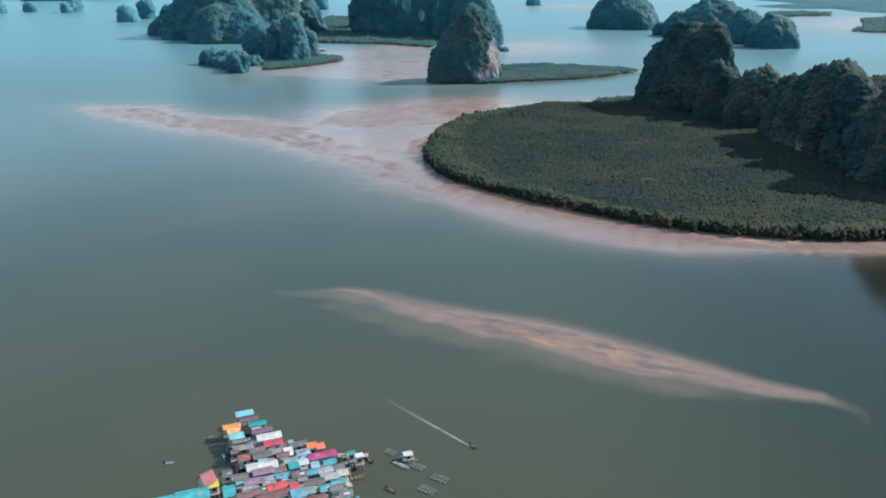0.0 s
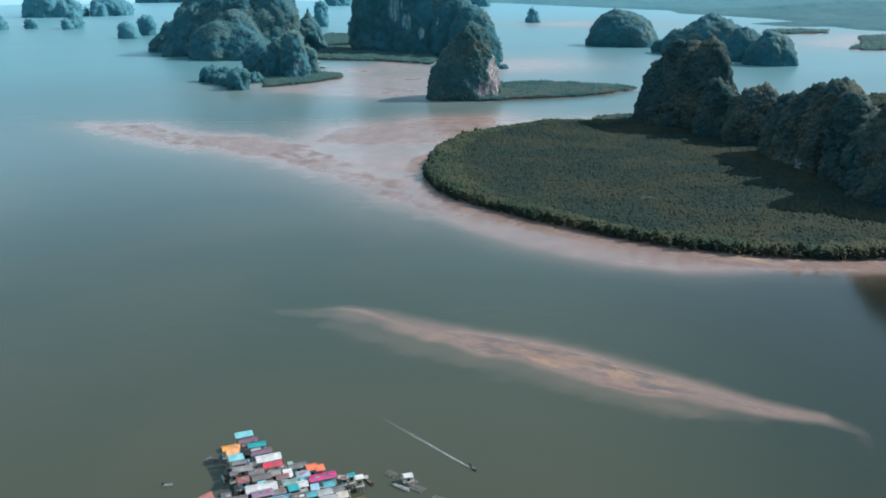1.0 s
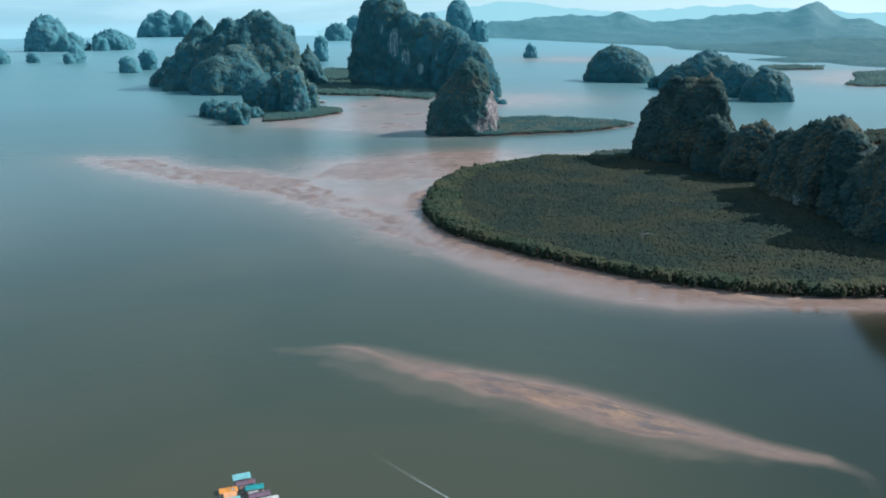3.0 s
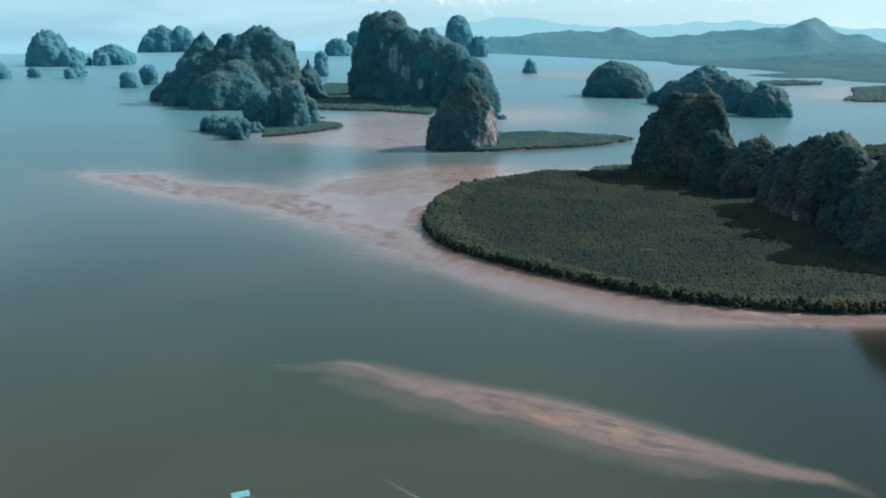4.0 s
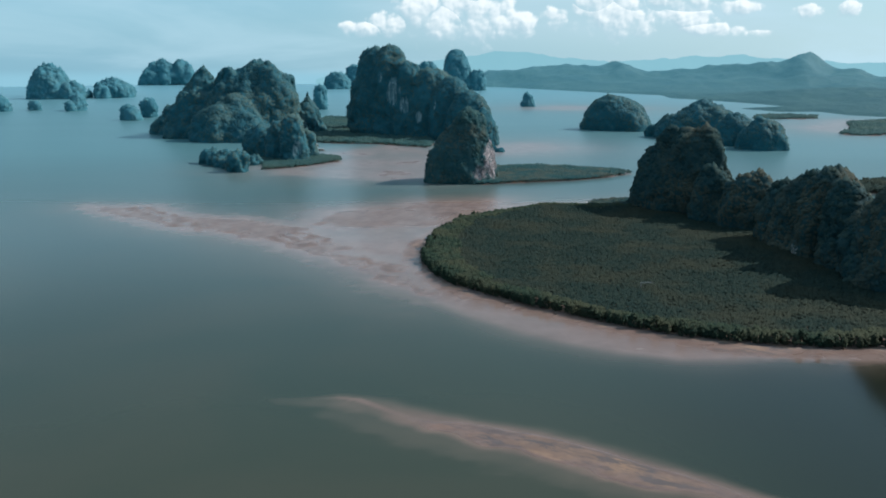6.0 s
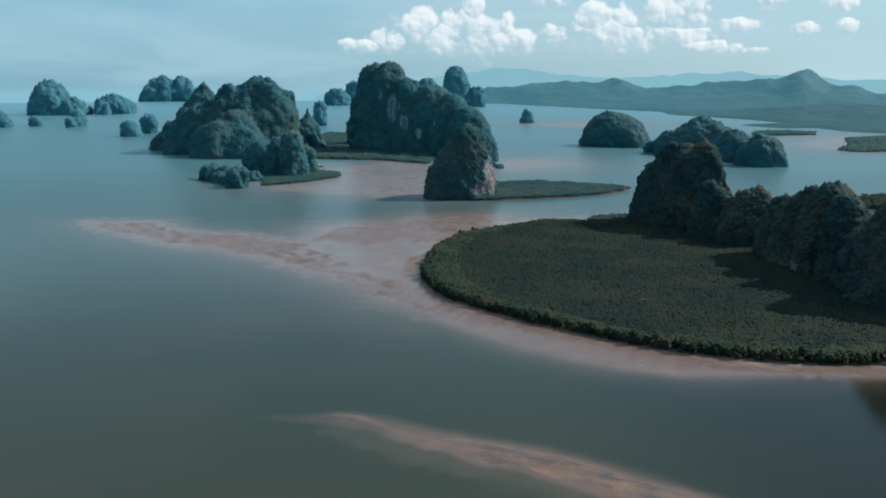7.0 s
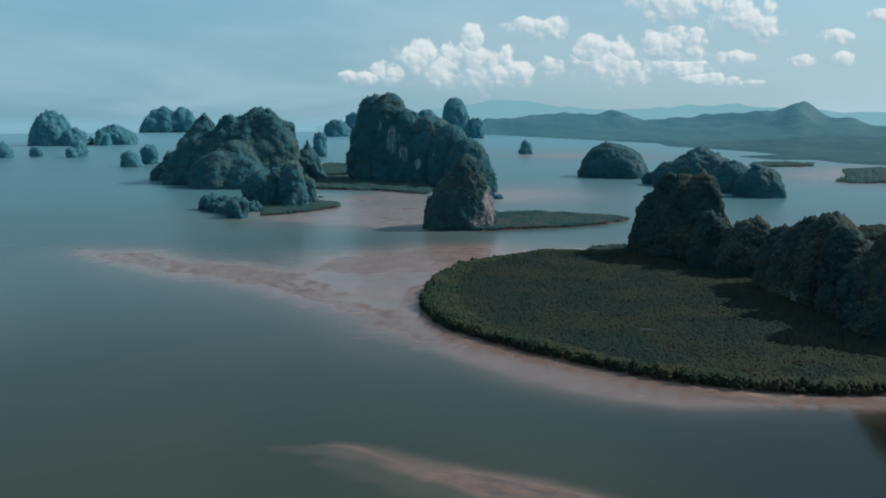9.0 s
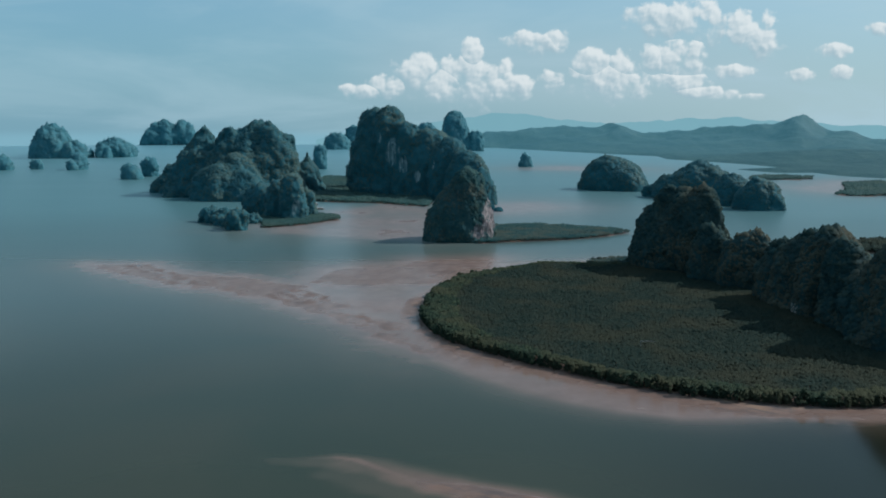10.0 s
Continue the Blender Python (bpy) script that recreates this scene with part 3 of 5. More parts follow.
def forest(name, outline, spacing, tall, reach, mat, label, each=8, seed=5, keep=lambda x, y: np.ones(x.shape, bool), parent=None, margin=0.0, hollow=0.0, inner=None, outer=None):
    rng = np.random.default_rng(seed)
    xs, ys = [p[0] for p in outline], [p[1] for p in outline]
    gx, gy = np.meshgrid(np.arange(min(xs), max(xs), spacing), np.arange(min(ys), max(ys), spacing))
    gx, gy = gx.ravel() + rng.uniform(-0.5, 0.5, gx.size) * spacing, gy.ravel() + rng.uniform(-0.5, 0.5, gx.size) * spacing
    s = inside(outline, gx + 4 * ripple(gx, gy, 30, 3, 21), gy)
    ok = (s > margin) & keep(gx, gy)
    rim = s + 7 * ripple(gx, gy, 35, 3, 51) - 12 * np.clip((60 - gx) / 60, 0, 1)
    if inner:
        ok &= rim > inner
    if outer:
        ok &= rim <= outer
    gx, gy, s = gx[ok], gy[ok], s[ok]
    z = tall * (0.82 + 0.16 * ripple(gx, gy, 26, 4, 11) + rng.uniform(-0.06, 0.06, len(gx)))
    z *= 1 - hollow * np.clip((s - 18) / 25, 0, 1)
    verts, faces, normals = crowns(gx, gy, z, reach * rng.uniform(0.6, 1.35, len(gx)), rng, each)
    return tagged(mesh_of(name, verts, faces, mat, parent, normals=normals), label, "mangrove forest", kind="stuff")


def mangrove_tree(name, tall, seed):
    """A mangrove on prop roots: trunk, roots, limbs and a ragged crown."""
    rng = np.random.default_rng(seed)
    tree = new(name)
    bm = bmesh.new()

    def limb(a, b, r0, r1):
        a, b = Vector(a), Vector(b)
        m = Matrix.Translation((a + b) / 2) @ (b - a).to_track_quat("Z", "Y").to_matrix().to_4x4()
        bmesh.ops.create_cone(bm, segments=6, radius1=r0, radius2=r1, depth=(b - a).length, matrix=m, cap_ends=True)

    limb((0, 0, 0.2), (0.2, 0.1, tall * 0.75), 0.16, 0.07)
    for k in range(5):
        a = k * 1.257 + rng.uniform(-0.3, 0.3)
        limb((1.1 * math.cos(a), 1.1 * math.sin(a), -0.3), (0.1 * math.cos(a), 0.1 * math.sin(a), 1.4), 0.05, 0.06)
        limb((0.1, 0.05, tall * (0.35 + 0.07 * k)), (1.5 * math.cos(a + 0.6), 1.5 * math.sin(a + 0.6), tall * (0.6 + 0.06 * k)), 0.06, 0.025)
    part("trunk", bm, BARK, tree)
    n = 90
    a, w = rng.uniform(0, 2 * np.pi, n), rng.uniform(0, 1, n)
    reach = tall * (0.33 * np.sin(np.pi * (0.18 + 0.80 * w)) ** 0.8) * rng.uniform(0.35, 1.0, n)
    places = np.stack([reach * np.cos(a), reach * np.sin(a), tall * (0.10 + 0.88 * w)], 1)
    verts, faces, normals = clumps(places, tall * rng.uniform(0.05, 0.095, n), rng, 1.0, 0.40, lean=0.6)
    mesh_of("crown", verts, faces, MANGROVE_EDGE, tree, normals=normals)
    return tagged(tree, "bushy green mangrove tree on prop roots at the shore", "tree", "mangroves along the shore")


# ---- karst islands ----
def tower(bm, x, y, rx, ry, tall, turn, e1, e2):
    """Adds one closed steep-sided dome to bm."""
    nu, nv = 40, 22
    c, s = math.cos(radians(turn)), math.sin(radians(turn))
    rings = []
    for k in range(nv):
        ph = -0.1 + (math.pi / 2 + 0.07) * k / (nv - 1)
        rho = math.cos(max(ph, 0)) ** e1
        z = tall * math.sin(ph) ** e2 if ph > 0 else -8.0
        ring = []
        for i in range(nu):
            a = 2 * math.pi * i / nu
            px, py = rho * rx * math.cos(a), rho * ry * math.sin(a)
            ring.append(bm.verts.new((x + c * px - s * py, y + s * px + c * py, z)))
        rings.append(ring)
    for a, b in zip(rings, rings[1:]):
        for i in range(nu):
            bm.faces.new((a[i], a[(i + 1) % nu], b[(i + 1) % nu], b[i]))
    bm.faces.new(rings[0][::-1])
    bm.faces.new(rings[-1])


def massif(towers, seed, rough, step):
    """Limestone towers grown together into one rock: points, quads and normals, with buttresses, hollows and ledges on every side."""
    bm = bmesh.new()
    for row in towers:
        tower(bm, *row)
    me = bpy.data.meshes.new("rock_core")
    bm.to_mesh(me)
    bm.free()
    core = new("rock_core", me)
    grown = core.modifiers.new("grown", "REMESH")
    grown.mode, grown.voxel_size = "VOXEL", step
    soft = core.modifiers.new("soft", "SMOOTH")
    soft.factor, soft.iterations = 0.5, 5
    out = core.evaluated_get(bpy.context.evaluated_depsgraph_get()).to_mesh()
    p, quads = np.empty(len(out.vertices) * 3), np.empty(len(out.loops), np.int32)
    nrm = np.empty_like(p)
    out.vertices.foreach_get("co", p)
    out.vertices.foreach_get("normal", nrm)
    out.loops.foreach_get("vertex_index", quads)
    p, nrm, quads = p.reshape(-1, 3), nrm.reshape(-1, 3), quads.reshape(-1, 4)
    bpy.data.objects.remove(core)
    bpy.data.meshes.remove(me)
    mean = sum(0.5 * (r[2] + r[3]) for r in towers) / len(towers)
    push = 0.17 * mean * lumps(p * np.array([1, 1, 0.55]) + seed * 91.0, 0.8 * mean, 2, seed) + 0.085 * mean * lumps(p * np.array([1, 1, 0.8]) - seed * 57.0, 0.33 * mean, 2, seed + 5)
    push += 0.030 * mean * lumps(p, 0.13 * mean + 2.5 * step, 2, seed + 9)
    p = p + nrm * (rough * push - 0.03 * mean)[:, None]
    quads = quads[(p[quads, 2] > -2.5).any(1)]
    used, quads = np.unique(quads, return_inverse=True)
    return p[used], quads.reshape(-1, 4)


def scars(grid, up, spots, share, seed):
    """How bare each place of a cliff is: steep faces in patches, and the known scars (x, y, z, half width, half height)."""
    bare = np.clip((0.45 - up) / 0.3, 0, 1) * np.clip((lumps(grid * np.array([1, 1, 0.4]), 22.0, 3, seed + 40) - 1.0 + share) / 0.25, 0, 1) * 0.75
    for sx, sy, sz, w, t in spots:
        d = ((grid[..., 0] - sx) / w) ** 2 + ((grid[..., 1] - sy) / (2.2 * w)) ** 2 + ((grid[..., 2] - sz) / t) ** 2
        bare = np.maximum(bare, np.clip(1.25 - d, 0, 1) * np.clip((0.8 - up) / 0.3, 0, 1))
    return bare


def karst_island(name, towers, rock, label, scrub=None, density=0.0, leaf=2.5, rough=1.0, step=2.0, seed=1, category="island", spots=(), share=0.15):
    rng = np.random.default_rng(seed)
    island = new(name)
    g, faces = massif(towers, seed, rough, step)
    a, b, c, d = (g[faces[:, k]] for k in range(4))
    cross = np.cross(c - a, d - b) * 0.5
    area = np.linalg.norm(cross, axis=-1)
    facing = cross / (area[:, None] + 1e-6)
    weight = np.zeros((len(g), 3))
    for k in range(4):
        np.add.at(weight, faces[:, k], facing)
    normals = weight / (np.linalg.norm(weight, axis=-1, keepdims=True) + 1e-6)
    bare = scars(g, normals[:, 2], spots, share, seed)
    tag = np.arange(len(g))
    while True:      # one part for every rock that stands free of the others
        low = tag[faces].min(1)
        was = tag.copy()
        for k in range(4):
            np.minimum.at(tag, faces[:, k], low)
        tag = tag[tag]
        if (tag == was).all():
            break
    whole = tag[faces[:, 0]]
    for piece in np.unique(whole):
        some = faces[whole == piece]
        if len(some) > 30:
            used, some = np.unique(some, return_inverse=True)
            ob = mesh_of("rock_mass", g[used], some.reshape(-1, 4), rock, island)
            at = ob.data.attributes.new("bare", "FLOAT", "POINT")
            at.data.foreach_set("value", bare[used].astype(np.float32))
    if scrub is not None:
        hold = lumps(a, 26.0, 3, seed + 70)
        count = rng.poisson(area * density * np.clip(0.8 + 0.7 * hold, 0.3, 1.5) * np.clip(1.1 - 1.3 * bare[faces[:, 0]], 0.03, 1))
        f = np.repeat(np.arange(len(faces)), count)
        q, w = rng.uniform(0, 1, (2, len(f), 1))
        trees = (a[f] * (1 - q) + b[f] * q) * (1 - w) + (d[f] * (1 - q) + c[f] * q) * w
        hosts = normals[faces[f, 0]]
        sizes = leaf * rng.uniform(0.62, 1.2, len(f)) ** 2 * (0.75 + 0.4 * np.clip(hosts[:, 2], 0, 1))
        keep = trees[:, 2] > 0.8
        verts, faces, normals = clumps(trees[keep], sizes[keep], rng, 1.05, 0.42, host=hosts[keep], lean=0.5 if leaf < 1.8 else 0.6)
        tagged(mesh_of("scrub", verts, faces, scrub, island, normals=normals), "dark green trees and scrub clinging to the cliffs", kind="stuff")
    return tagged(island, label, category)


RIDGE = [
    (225, 820, 38.8, 33.5, 82.6, -16, 1.50, 1.15),
    (212, 815, 25.3, 22.2, 53.6, -15, 1.10, 0.90),
    (233, 804, 26.1, 22.8, 80.1, -16, 1.00, 0.85),
    (247, 786, 25.0, 21.9, 83.1, -18, 0.95, 0.80),
    (244, 751, 18.8, 16.6, 51.1, -18, 0.90, 0.80),
    (266, 718, 23.4, 20.5, 48.9, -21, 1.00, 0.80),
    (254, 725, 16.7, 14.7, 41.7, -20, 1.00, 0.90),
    (274, 662, 21.6, 18.9, 52.7, -23, 1.10, 0.90),
    (284, 639, 28.7, 24.9, 63.3, -24, 0.95, 0.80),
    (287, 615, 25.1, 21.9, 66.3, -25, 0.90, 0.70),
    (280, 580, 18.2, 16.0, 66.3, -26, 0.90, 0.70),
    (290, 551, 22.6, 19.7, 53.8, -28, 1.00, 0.90),
    (297, 523, 34.4, 29.5, 78.9, -30, 1.00, 0.90),
    (334, 516, 42.5, 36.0, 86.7, -33, 0.80, 0.80),
    (389, 527, 43.5, 36.9, 78.4, -37, 0.80, 0.80)]
LEFT_ISLAND = [
    (-514, 1682, 46.0, 40.0, 55.4, 17, 1.60, 1.40),
    (-441, 1630, 78.0, 67.4, 124.9, 15, 1.80, 1.50),
    (-389, 1612, 53.6, 46.9, 131.6, 14, 1.20, 1.00),
    (-341, 1625, 95.1, 81.4, 145.4, 12, 1.50, 1.20),
    (-319, 1612, 51.5, 45.1, 140.2, 11, 1.10, 0.90),
    (-305, 1609, 47.1, 41.3, 131.9, 11, 1.00, 0.90),
    (-277, 1621, 19.4, 17.3, 116.0, 10, 1.30, 1.30),
    (-256, 1690, 40.5, 35.6, 87.4, 9, 1.70, 1.30),
    (-393, 1530, 50.0, 46.0, 60.0, 14, 1.45, 1.10),
    (-348, 1528, 44.0, 40.0, 56.0, 13, 1.40, 1.10),
    (-366, 1560, 62.0, 52.0, 82.0, 13, 1.60, 1.20),
    (-468, 1605, 49.1, 43.0, 85.3, 16, 1.70, 1.40)]
FRONT_COLUMN = [
    (-207, 1219, 20.3, 18.0, 66.0, 10, 0.70, 0.70),
    (-265, 1300, 32.9, 29.0, 45.3, 11, 0.90, 0.90),
    (-233, 1245, 19.9, 17.7, 56.1, 11, 0.80, 0.80),
    (-192, 1262, 13.5, 12.0, 40.8, 9, 0.90, 0.90)]
ISLET = [
    (-321, 1198, 14.4, 12.8, 21.7, 15, 0.70, 0.70),
    (-294, 1170, 18.7, 16.6, 19.2, 14, 0.90, 0.80),
    (-262, 1107, 14.1, 12.5, 23.7, 13, 0.70, 0.70),
    (-260, 1186, 14.2, 12.7, 11.2, 12, 0.90, 0.90),
    (-308, 1186, 15.0, 12.0, 18.0, 14, 0.80, 0.80),
    (-281, 1146, 14.0, 13.0, 15.5, 14, 0.80, 0.80),
    (-270, 1126, 11.0, 11.0, 19.0, 13, 0.80, 0.80)]
BIG_ISLAND = [
    (-162, 1774, 26.0, 23.1, 103.5, 5, 0.80, 0.70),
    (-121, 1663, 48.7, 42.7, 168.8, 4, 1.00, 0.75),
    (-88, 1634, 41.4, 36.4, 163.2, 3, 0.80, 0.55),
    (-55, 1605, 34.2, 30.2, 140.0, 2, 0.80, 0.70),
    (-12, 1600, 53.3, 46.6, 124.5, 0, 0.80, 0.65),
    (25, 1560, 43.7, 38.3, 110.9, -1, 0.90, 0.75),
    (55, 1509, 44.3, 38.8, 92.2, -2, 1.10, 1.00),
    (76, 1456, 27.2, 24.1, 63.4, -3, 1.10, 1.10),
    (-213, 2055, 6.8, 6.1, 37.6, 6, 0.60, 0.70)]
CENTRE_ROCK = [
    (27, 1023, 41.2, 35.8, 65.5, -2, 0.85, 0.95),
    (37, 1019, 30.1, 26.4, 83.4, -2, 0.90, 0.85),
    (1, 1009, 19.6, 17.4, 43.7, -0, 0.80, 0.85),
    (52, 1022, 17.8, 15.8, 64.3, -3, 0.90, 1.00)]
ROCKLET = [
    (97, 1342, 8.1, 7.2, 7.3, -4, 0.70, 0.90),
    (86, 1368, 9.1, 8.2, 8.3, -4, 0.70, 0.90)]
RIGHT_DOME = [
    (368, 1782, 73.7, 57.1, 69.8, -12, 1.05, 1.00),
    (394, 1743, 34.9, 30.9, 41.5, -13, 1.20, 1.00)]
RIGHT_LONG = [
    (486, 1580, 88.7, 59.8, 72.3, -17, 1.60, 1.25),
    (436, 1598, 38.4, 33.9, 46.0, -15, 1.40, 1.20),
    (510, 1458, 46.8, 36.6, 56.8, -19, 1.40, 1.10),
    (527, 1383, 42.6, 33.3, 50.3, -21, 1.20, 1.00),
    (405, 1611, 12.9, 11.5, 21.6, -14, 1.00, 0.90)]
FAR_ISLANDS = [
  [(-1406, 3148, 83.1, 73.2, 124.3, 24, 1.40, 1.10), (-1539, 3340, 35.3, 31.5, 64.3, 25, 0.80, 0.70), (-1323, 3129, 53.7, 47.7, 61.5, 23, 1.20, 1.00), (-1290, 3189, 12.6, 11.3, 26.7, 22, 0.60, 0.70)],
  [(-1218, 2394, 31.7, 28.2, 37.8, 27, 0.60, 0.80)],
  [(-1141, 2442, 19.4, 17.3, 28.0, 25, 0.60, 0.80)],
  [(-1013, 2424, 22.4, 20.0, 45.1, 23, 0.50, 0.60), (-1020, 2391, 15.8, 14.2, 24.4, 23, 0.50, 0.70)],
  [(-1214, 3245, 72.9, 64.4, 65.3, 20, 0.80, 0.80), (-1228, 3161, 29.2, 26.1, 44.5, 21, 0.60, 0.70), (-1202, 3355, 24.4, 21.8, 38.7, 20, 0.50, 0.60)],
  [(-1491, 4811, 150.2, 131.6, 110.2, 17, 0.90, 0.60), (-1484, 4736, 65.8, 58.5, 141.4, 17, 1.20, 1.00), (-1407, 4772, 79.3, 70.3, 129.3, 16, 1.20, 0.90), (-1552, 4708, 59.0, 52.5, 107.5, 18, 1.10, 0.90)],
  [(-734, 2052, 27.2, 24.2, 36.3, 20, 1.10, 1.00)],
  [(-721, 2148, 19.9, 17.8, 44.2, 19, 0.45, 0.50)],
  [(-338, 2483, 19.8, 17.7, 69.3, 8, 0.45, 0.50)],
  [(-480, 4145, 63.0, 56.0, 79.5, 7, 0.80, 0.70)],
  [(-457, 4763, 53.5, 47.7, 107.6, 5, 0.80, 0.80)],
  [(89, 3984, 76.5, 67.7, 179.8, -1, 0.90, 0.95), (186, 3959, 39.3, 35.1, 97.4, -3, 0.50, 0.70)],
  [(-44, 4433, 64.5, 57.3, 117.1, 1, 0.60, 0.70)],
  [(277, 2637, 24.5, 21.9, 40.6, -6, 1.30, 1.20)]]

karst_island("karst_ridge", RIDGE, KARST, "steep dark wooded limestone ridge rising behind the mangroves", SCRUB, 0.36, 1.65, 1.0, 1.7, 3, "rock ridge",
             [(258, 612, 10, 6, 13), (244, 790, 30, 7, 16), (262, 655, 22, 5, 9), (300, 500, 40, 6, 12)], 0.25)
karst_island("karst_rock", CENTRE_ROCK, KARST_PALE, "tall limestone rock with a bare pale cliff face", SCRUB_ROCK, 0.26, 1.7, 0.8, 1.5, 4, "rock island",
             [(62, 1005, 26, 15, 30), (48, 990, 12, 10, 14), (66, 1020, 50, 9, 18)], 0.1)
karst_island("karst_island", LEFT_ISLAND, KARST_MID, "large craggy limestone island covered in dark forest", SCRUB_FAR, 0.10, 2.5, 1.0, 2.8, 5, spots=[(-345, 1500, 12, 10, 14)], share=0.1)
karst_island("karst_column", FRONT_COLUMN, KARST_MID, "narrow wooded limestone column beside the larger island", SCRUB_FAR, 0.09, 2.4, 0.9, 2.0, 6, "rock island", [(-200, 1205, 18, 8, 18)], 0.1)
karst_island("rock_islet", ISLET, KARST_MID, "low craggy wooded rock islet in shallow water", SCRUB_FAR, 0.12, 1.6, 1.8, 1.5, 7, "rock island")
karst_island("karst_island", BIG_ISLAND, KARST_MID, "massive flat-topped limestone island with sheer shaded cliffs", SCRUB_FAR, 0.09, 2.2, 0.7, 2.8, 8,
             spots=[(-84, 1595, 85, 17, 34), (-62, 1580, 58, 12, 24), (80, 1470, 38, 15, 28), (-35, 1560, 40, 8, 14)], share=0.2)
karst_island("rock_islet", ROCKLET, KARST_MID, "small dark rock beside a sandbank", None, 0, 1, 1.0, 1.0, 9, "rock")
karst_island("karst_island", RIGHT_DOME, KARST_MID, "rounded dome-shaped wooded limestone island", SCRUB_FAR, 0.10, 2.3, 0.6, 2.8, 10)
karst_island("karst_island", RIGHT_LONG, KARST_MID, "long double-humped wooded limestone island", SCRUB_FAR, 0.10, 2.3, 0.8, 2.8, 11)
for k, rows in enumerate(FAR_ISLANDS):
    tagged(karst_island("distant_island", rows, KARST_FAR, "distant limestone island in the bay, coloured blue-grey for haze", SCRUB_DISTANT, 0.020, 4.2, 1.05, 4.0, 20 + k, share=0.3), group="distant islands")

# ---- low woods ----
forest("mangrove_wood", WOOD, 1.95, 6.0, 1.62, MANGROVE, "dense low dark green mangrove canopy", 4, 5, lambda x, y: (x < 330) & (y < 960), margin=4.0, hollow=0.25, inner=14.0)
forest("mangrove_fringe", WOOD, 2.4, 7.0, 1.8, MANGROVE_EDGE, "lighter green taller fringe of the mangrove wood", 7, 15, lambda x, y: (x < 330) & (y < 960), margin=3.5, outer=15.0)
forest("mangrove_grove", GROVE, 3.6, 4.0, 2.6, SCRUB, "dark low trees at the foot of the ridge", 7, 16)
forest("mangrove_spit", SPIT_CENTRE, 3.4, 5.0, 2.0, SCRUB_ROCK, "low mangrove wood on a spit beside the rock", 6, 6)
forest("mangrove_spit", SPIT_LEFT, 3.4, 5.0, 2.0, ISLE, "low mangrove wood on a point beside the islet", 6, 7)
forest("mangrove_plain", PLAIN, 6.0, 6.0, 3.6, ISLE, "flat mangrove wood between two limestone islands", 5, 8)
forest("mangrove_spit", BACK_WOOD, 6.0, 7.0, 4.0, MANGROVE, "mangrove wood behind the limestone ridge", 5, 9)
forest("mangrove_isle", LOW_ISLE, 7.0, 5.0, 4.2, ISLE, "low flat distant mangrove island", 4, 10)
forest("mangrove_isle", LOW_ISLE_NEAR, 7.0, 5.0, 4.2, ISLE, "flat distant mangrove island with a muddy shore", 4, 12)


def build_shore_trees():
    rng = np.random.default_rng(31)
    kinds = [mangrove_tree("mangrove_tree", t, s) for t, s in ((6.6, 1), (7.4, 2), (5.8, 3), (8.0, 4), (6.2, 5))]
    spots = []
    edge = WOOD[-3:] + WOOD[:12]
    for (ax, ay), (bx, by) in zip(edge, edge[1:]):
        dist = math.hypot(bx - ax, by - ay)
        nx, ny = -(by - ay) / dist, (bx - ax) / dist
        for k in range(int(dist / 3.0)):
            w = (k + rng.uniform(0.2, 0.8)) * 3.0 / dist
            deep = abs(rng.normal(0, 1.8)) + 1.2
            spots.append((ax + (bx - ax) * w + nx * deep, ay + (by - ay) * w + ny * deep))
    for k, (x, y) in enumerate(spots):
        m = pose(x, y, 0.1, 0, 0, rng.uniform(0, 360)) @ Matrix.Scale(rng.uniform(0.8, 1.15), 4)
        if k < len(kinds):
            kinds[k].matrix_world = m
        else:
            ob = copy_thing(kinds[int(rng.integers(len(kinds)))], Matrix())
            ob.matrix_basis = m


build_shore_trees()


